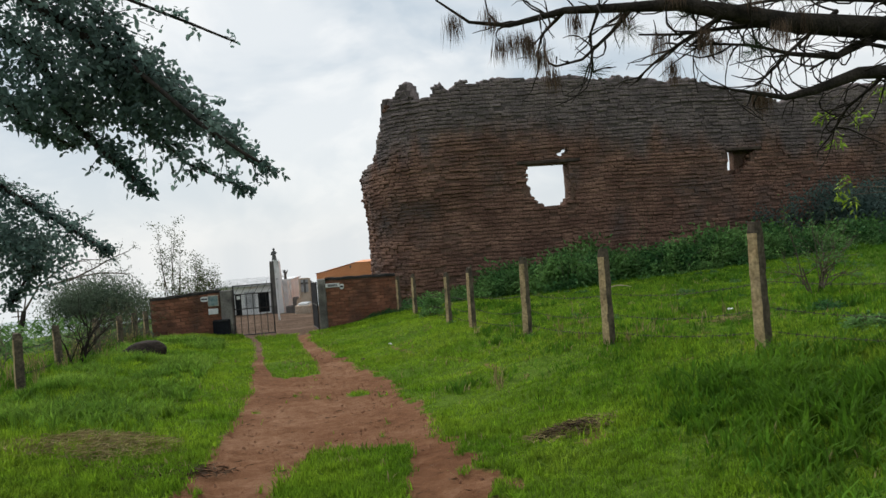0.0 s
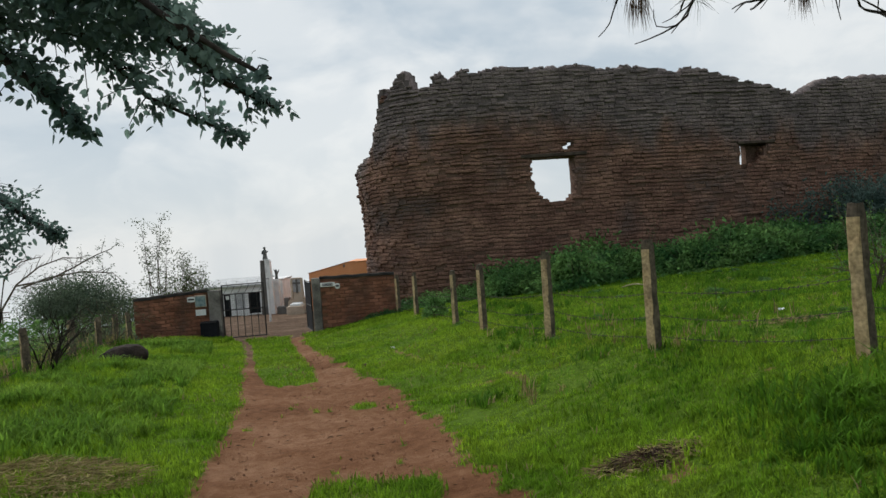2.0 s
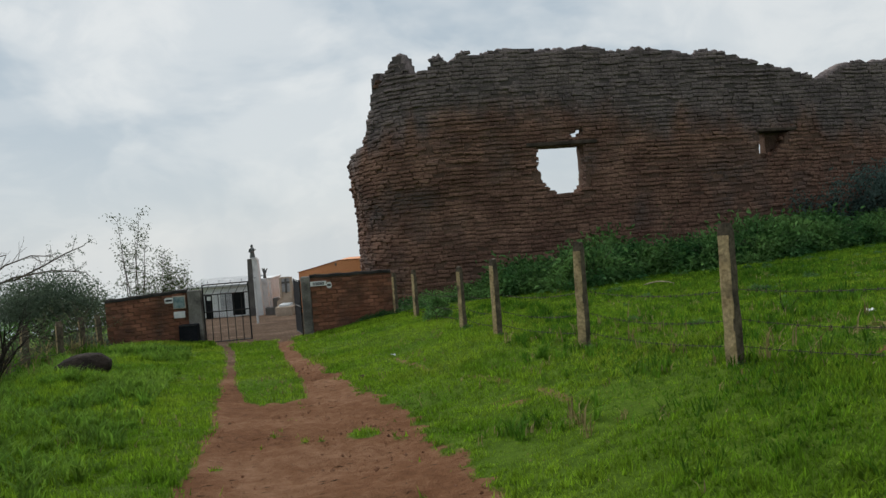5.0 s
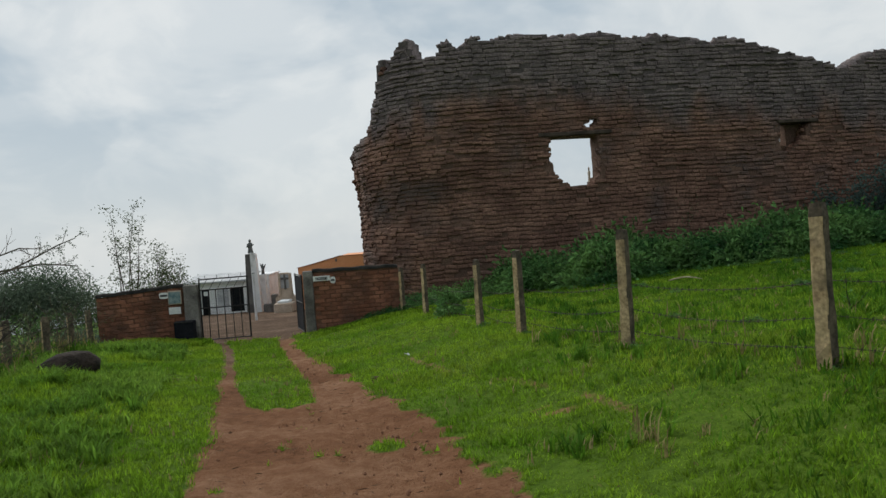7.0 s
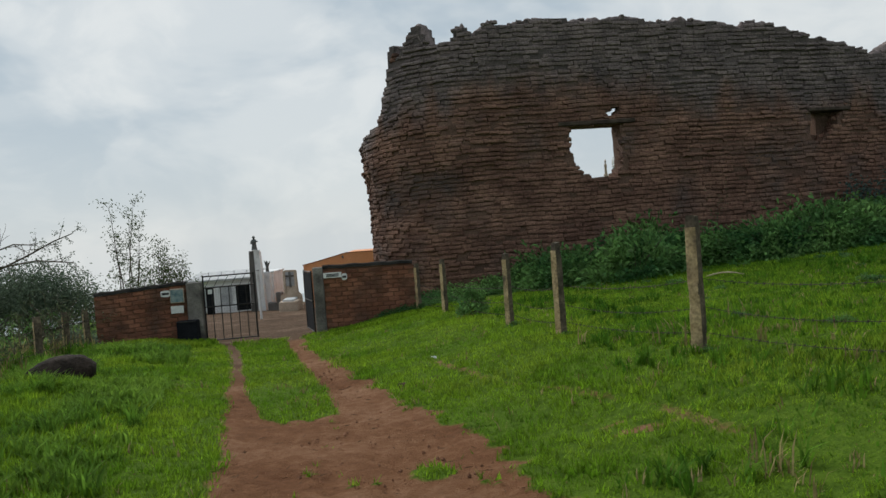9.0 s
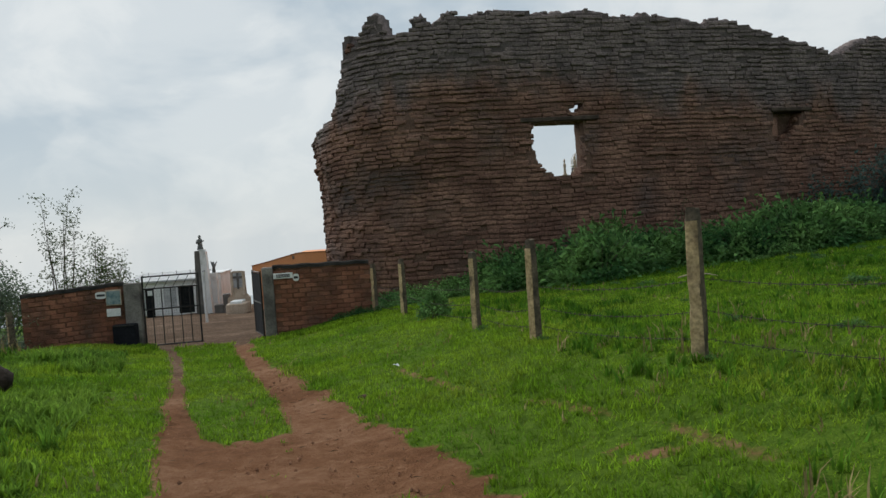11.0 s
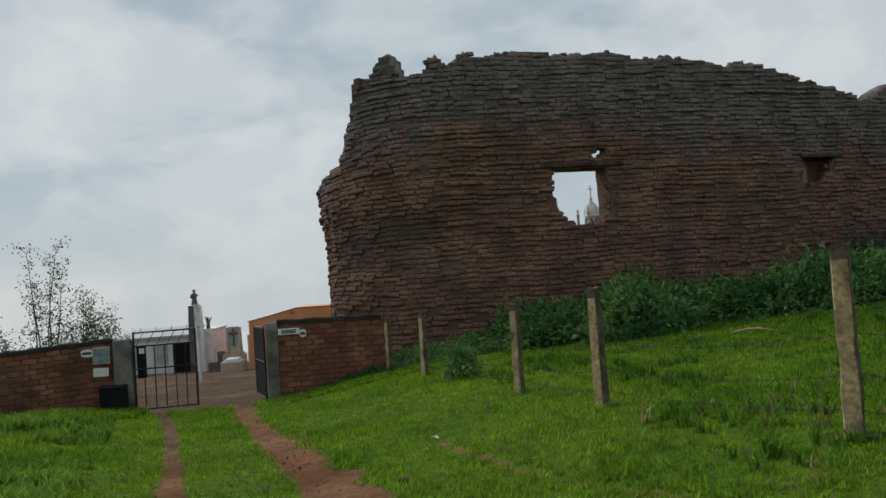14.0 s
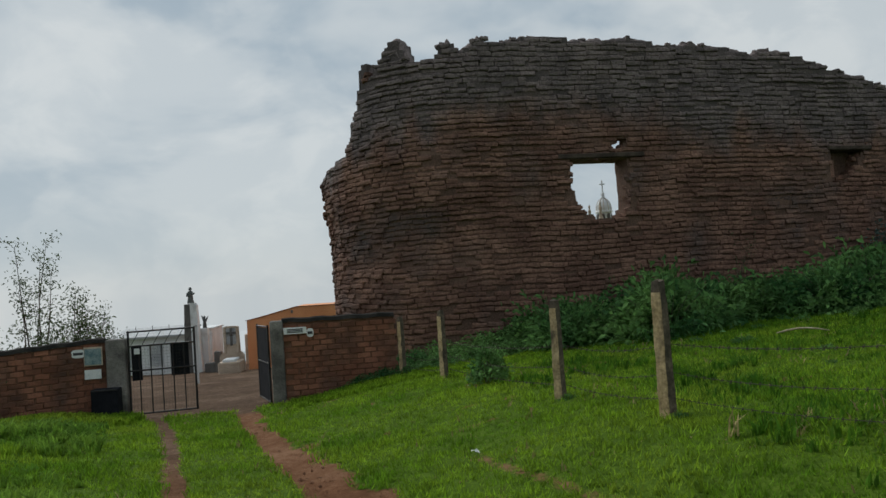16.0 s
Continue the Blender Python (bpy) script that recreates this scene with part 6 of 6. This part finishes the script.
def overhanging_tree():
    at = (-5.7, 5.2, lz(-5.7, 5.2))
    t = thing("broadleaf_tree", at, "large tree with dark leaves hanging over the track", "tree")
    rnd = random.Random(77)
    g, twigs = Geo(), []
    g.tube([Vector(at) - Vector((0, 0, 0.3)), (-5.75, 5.1, 1.2), (-5.6, 5.0, 3.3), (-5.5, 5.2, 5.5)], [0.30, 0.24, 0.20, 0.13], 12)
    part("trunk", g, M["bark"], t, "", True, False)
    for k, limb in enumerate(OVERHANG):
        tip_p = Vector(limb[-1])
        b = Geo()
        n = len(limb)
        r0 = 0.045 if limb[0][0] < -5 else 0.012
        b.tube(limb, [r0 * (1 - i / n) + 0.004 for i in range(n)], 6, False)
        for p, d in resample(limb, 0.05):
            if p.x < -3.6 and p.y < 7:
                continue
            bare = k in (3, 9)
            for i in range(1 if bare else 5):
                if rnd.random() < (0.6 if bare else 0.25 if p.x < -1.75 else 0.5):
                    continue
                e = (d * 0.9 + Vector((rnd.gauss(0, 0.7), rnd.gauss(0, 0.9), rnd.gauss(0.28, 0.42)))).normalized()
                l = rnd.choice((0.08, 0.14, 0.2, 0.28, 0.36)) * min(1.0, 0.3 + 0.8 * (p - tip_p).length) * (0.6 if bare else 1.0)
                q = p + e * l
                b.tube([p, p.lerp(q, 0.5) + Vector((0, 0, 0.015)), q], [0.004, 0.003, 0.0015], 3, False)
                for s in (0.35, 0.6, 0.8, 1.0):
                    twigs.append((p.lerp(q, s), e))
        part("branch", b, M["bark"], t, "", True, False)
    p, d = along(twigs, 3, 0.02)
    part("foliage", leaf_mesh("foliage", p, d, 0.044, 0.027, M["dim"], 0.2, True), M["dim"], t, "dark green oval leaves")
    # dense upper crown towards the trunk
    n = 4800
    c = np.array([-3.0, 4.9, 3.75])
    q = clipped(n, (0.8, 0.6, 0.36))
    q = q[((q[:, 0] * 0.55 + q[:, 2]) > -0.62) & (q[:, 0] < 0.7)]
    part("foliage", leaf_mesh("foliage", c + q, rng.normal(size=q.shape), 0.055, 0.035, M["dim"], 0.2, True), M["dim"], t, "dense dark green leaves")
    for c, n, sg in (((-2.35, 4.95, 2.98), 2400, (0.32, 0.36, 0.20)), ((-1.95, 4.95, 2.78), 1700, (0.25, 0.3, 0.16)), ((-2.35, 4.95, 2.66), 1500, (0.24, 0.3, 0.10)), ((-1.62, 4.85, 2.52), 1100, (0.17, 0.22, 0.09))):
        q = clipped(n, sg)
        part("foliage", leaf_mesh("foliage", np.array(c) + q, rng.normal(size=q.shape), 0.046, 0.028, M["dim"], 0.2, True), M["dim"], t, "dense dark green leaves")
    q = clipped(6000, (0.34, 0.42, 0.36))
    q = q[(q[:, 0] + q[:, 2]) < 0.25]
    part("foliage", leaf_mesh("foliage", np.array([-4.22, 7.9, 1.95]) + q, rng.normal(size=q.shape), 0.056, 0.034, M["dim"], 0.2, True), M["dim"], t, "dense dark green leaves")
    q = clipped(11000, (1.6, 2.1, 1.0))
    part("foliage", leaf_mesh("foliage", np.array([-5.6, 4.0, 5.4]) + q, rng.normal(size=q.shape), 0.16, 0.09, M["dim"], 0.3), M["dim"], t, "dense dark green leaves")


overhanging_tree()

# pine with bare curling twigs on the right
PINE = [
    ([(5.6, 6.8, 2.7), (4.48, 6.60, 2.95), (3.80, 6.50, 3.11), (2.93, 6.30, 3.17), (2.35, 6.10, 3.24), (1.97, 6.10, 3.33), (1.64, 6.20, 3.36), (1.12, 6.30, 3.40), (0.67, 6.40, 3.34), (0.35, 6.40, 3.39), (0.09, 6.40, 3.59)], 0.135),
    ([(5.6, 6.8, 2.6), (4.33, 6.40, 2.73), (3.39, 6.20, 2.71), (3.02, 6.20, 2.60), (2.80, 6.20, 2.56), (2.53, 6.20, 2.62), (2.27, 6.20, 2.68)], 0.078),
    ([(3.76, 6.50, 3.07), (3.32, 6.40, 2.89), (2.91, 6.30, 2.92), (2.56, 6.20, 2.99), (2.15, 6.20, 3.04)], 0.03),
    ([(2.93, 6.30, 3.17), (2.39, 6.20, 3.14), (1.98, 6.20, 3.12), (1.67, 6.20, 3.14)], 0.018),
    ([(2.35, 6.10, 3.24), (2.01, 6.30, 3.06), (1.82, 6.30, 2.94), (1.67, 6.30, 2.82)], 0.015),
    ([(1.64, 6.20, 3.36), (1.47, 6.30, 3.19), (1.25, 6.40, 3.02), (1.05, 6.50, 3.00), (1.06, 6.50, 3.08)], 0.015),
    ([(1.39, 6.30, 3.39), (1.33, 6.40, 3.22), (1.35, 6.50, 2.93)], 0.012),
    ([(1.12, 6.30, 3.40), (0.97, 6.60, 3.30), (0.94, 6.85, 3.17)], 0.012),
    ([(3.35, 6.40, 3.26), (2.91, 6.30, 2.95), (2.62, 6.30, 2.69)], 0.015),
    ([(4.3, 6.6, 3.0), (3.9, 6.7, 3.4), (3.1, 6.8, 3.5), (2.3, 6.9, 3.45)], 0.03),
    ([(5.6, 6.8, 3.2), (4.6, 6.6, 3.12), (4.0, 6.5, 3.28), (3.5, 6.5, 3.5), (3.1, 6.5, 3.8)], 0.06),
    ([(4.5, 6.6, 2.95), (4.0, 6.5, 2.9), (3.5, 6.4, 3.0), (3.1, 6.4, 2.8)], 0.03),
    ([(3.62, 6.30, 2.67), (3.44, 6.50, 2.48), (3.44, 6.80, 2.29)], 0.01),
]
TUFTS = [((0.94, 6.85, 3.15), 0), ((1.04, 6.70, 3.02), 1), ((1.61, 6.30, 3.20), 0), ((1.35, 6.50, 2.92), 0), ((0.69, 6.40, 3.27), 1), ((0.22, 6.40, 3.45), 1), ((0.82, 6.40, 3.24), 1), ((1.98, 6.40, 2.96), 1), ((1.83, 6.20, 3.14), 1), ((0.52, 6.40, 3.47), 1), ((0.60, 6.50, 3.26), 1), ((2.64, 6.30, 2.65), 1), ((1.2, 6.3, 3.38), 1), ((2.3, 6.9, 3.42), 0)]


def pine_tree():
    at = (5.7, 6.9, lz(5.7, 6.9))
    t = thing("pine_tree", at, "old pine with bare curling twigs and drooping needles", "tree")
    rnd = random.Random(90)
    ends = []
    part("trunk", Geo().tube([Vector(at) - Vector((0, 0, 0.3)), (5.75, 6.9, 1.5), (5.6, 6.8, 3.0), (5.7, 6.8, 6.5)], [0.26, 0.21, 0.18, 0.12], 12), M["bark"], t, "", True, False)
    for limb, r0 in PINE:
        b = Geo()
        n = len(limb)
        b.tube(limb, [r0 * (1 - i / n) ** 1.7 + 0.006 for i in range(n)], 8, False)
        for p, d in resample(limb, 0.05):
            if p.x > 4.4 or p.x < 0.6 or rnd.random() < (0.15 if p.x > 1.9 else 0.6):
                continue
            e = (d * 0.5 + Vector((rnd.gauss(-0.3, 0.6), rnd.gauss(0, 0.7), rnd.gauss(-0.15, 0.5)))).normalized()
            pts = [p]
            turn = Vector((rnd.gauss(0, 0.3), rnd.gauss(0, 0.3), rnd.gauss(0.05, 0.35)))
            l = rnd.uniform(0.12, 0.6)
            for i in range(6):
                pts.append(pts[-1] + e * l / 6)
                e = (e + turn * 0.7 + Vector((rnd.gauss(0, 0.15), rnd.gauss(0, 0.15), rnd.gauss(0, 0.15)))).normalized()
            b.tube(pts, [0.0095 - 0.0011 * i for i in range(7)], 4, False)
            if rnd.random() < 0.14 and p.x < 3.6:
                ends.append((tuple(pts[-1]), rnd.random() < 0.7))
            if rnd.random() < 0.5:
                q, pts = pts[3], [pts[3]]
                for i in range(4):
                    pts.append(pts[-1] + e * l / 9)
                    e = (e - turn * 0.6 + Vector((rnd.gauss(0, 0.2), rnd.gauss(0, 0.2), rnd.gauss(0, 0.2)))).normalized()
                b.tube(pts, [0.005, 0.004, 0.0035, 0.003, 0.002], 4, False)
        part("branch", b, M["bark"], t, "", True, False)
    for c, dry in TUFTS + ends[:16]:
        n = 110
        if dry:
            d = np.stack([rng.normal(0, 0.16, n), rng.normal(0, 0.16, n), -np.ones(n)], 1)
            p = np.array(c) + np.stack([rng.normal(0, 0.035, n), rng.normal(0, 0.03, n), rng.uniform(-0.04, 0.05, n)], 1)
        else:
            d = rng.normal(size=(n, 3)) + np.array([0, 0, 0.5])
            p = np.array(c) + rng.normal(size=(n, 3)) * 0.012
        mat = M["needle_dry"] if dry else M["needle"]
        part("needle_tuft", leaf_mesh("needle_tuft", p, d, 0.19, 0.004, mat, 0.15), mat, t, "brown drooping dry needles" if dry else "green long pine needles")
    q = clipped(11000, (1.5, 1.7, 0.9))
    part("needle_crown", leaf_mesh("needle_crown", np.array([5.7, 5.4, 6.3]) + q, rng.normal(size=q.shape), 0.3, 0.02, M["needle"], 0.2), M["needle"], t, "dense green needles overhead")


pine_tree()


# maize field beyond the left fence
def maize():
    q = np.random.default_rng(21)
    pts, dirs = [], []
    for row in range(17):
        for k in range(34):
            y = 12 + 0.75 * k + q.normal(0, 0.08)
            x = np.interp(y, [0, 15, 30, 60], [-8.2, -9.6, -12.5, -16]) - 0.7 - 0.85 * row + q.normal(0, 0.08)
            z = lz(x, y)
            h = q.uniform(0.9, 1.2)
            for i in range(7):
                a = q.uniform(0, 6.28)
                pts.append((x, y, z + h * (0.15 + 0.12 * i)))
                dirs.append((math.cos(a), math.sin(a), 0.9))
    me = leaf_mesh("maize_field", pts, dirs, 0.6, 0.08, M["corn"], 0.45)
    tagged(new("maize_field", me), "rows of young green maize beyond the fence", "crop", kind="stuff")


maize()


def utility_pole(x, y, top):
    z = lz(x, y)
    p = thing("utility_pole", (x, y, z), "grey utility pole with two crossarms far off in the valley", "utility pole")
    part("shaft", Geo().tube([(x, y, z - 0.5), (x, y, top)], [0.16, 0.10], 8), M["twig"], p)
    for k in range(2):
        part("crossarm", Geo().box((x, y, top - 0.35 - 0.7 * k), (2.0, 0.12, 0.14), None, 0.02), M["twig"], p)


utility_pole(-60.5, 110, -4.6)
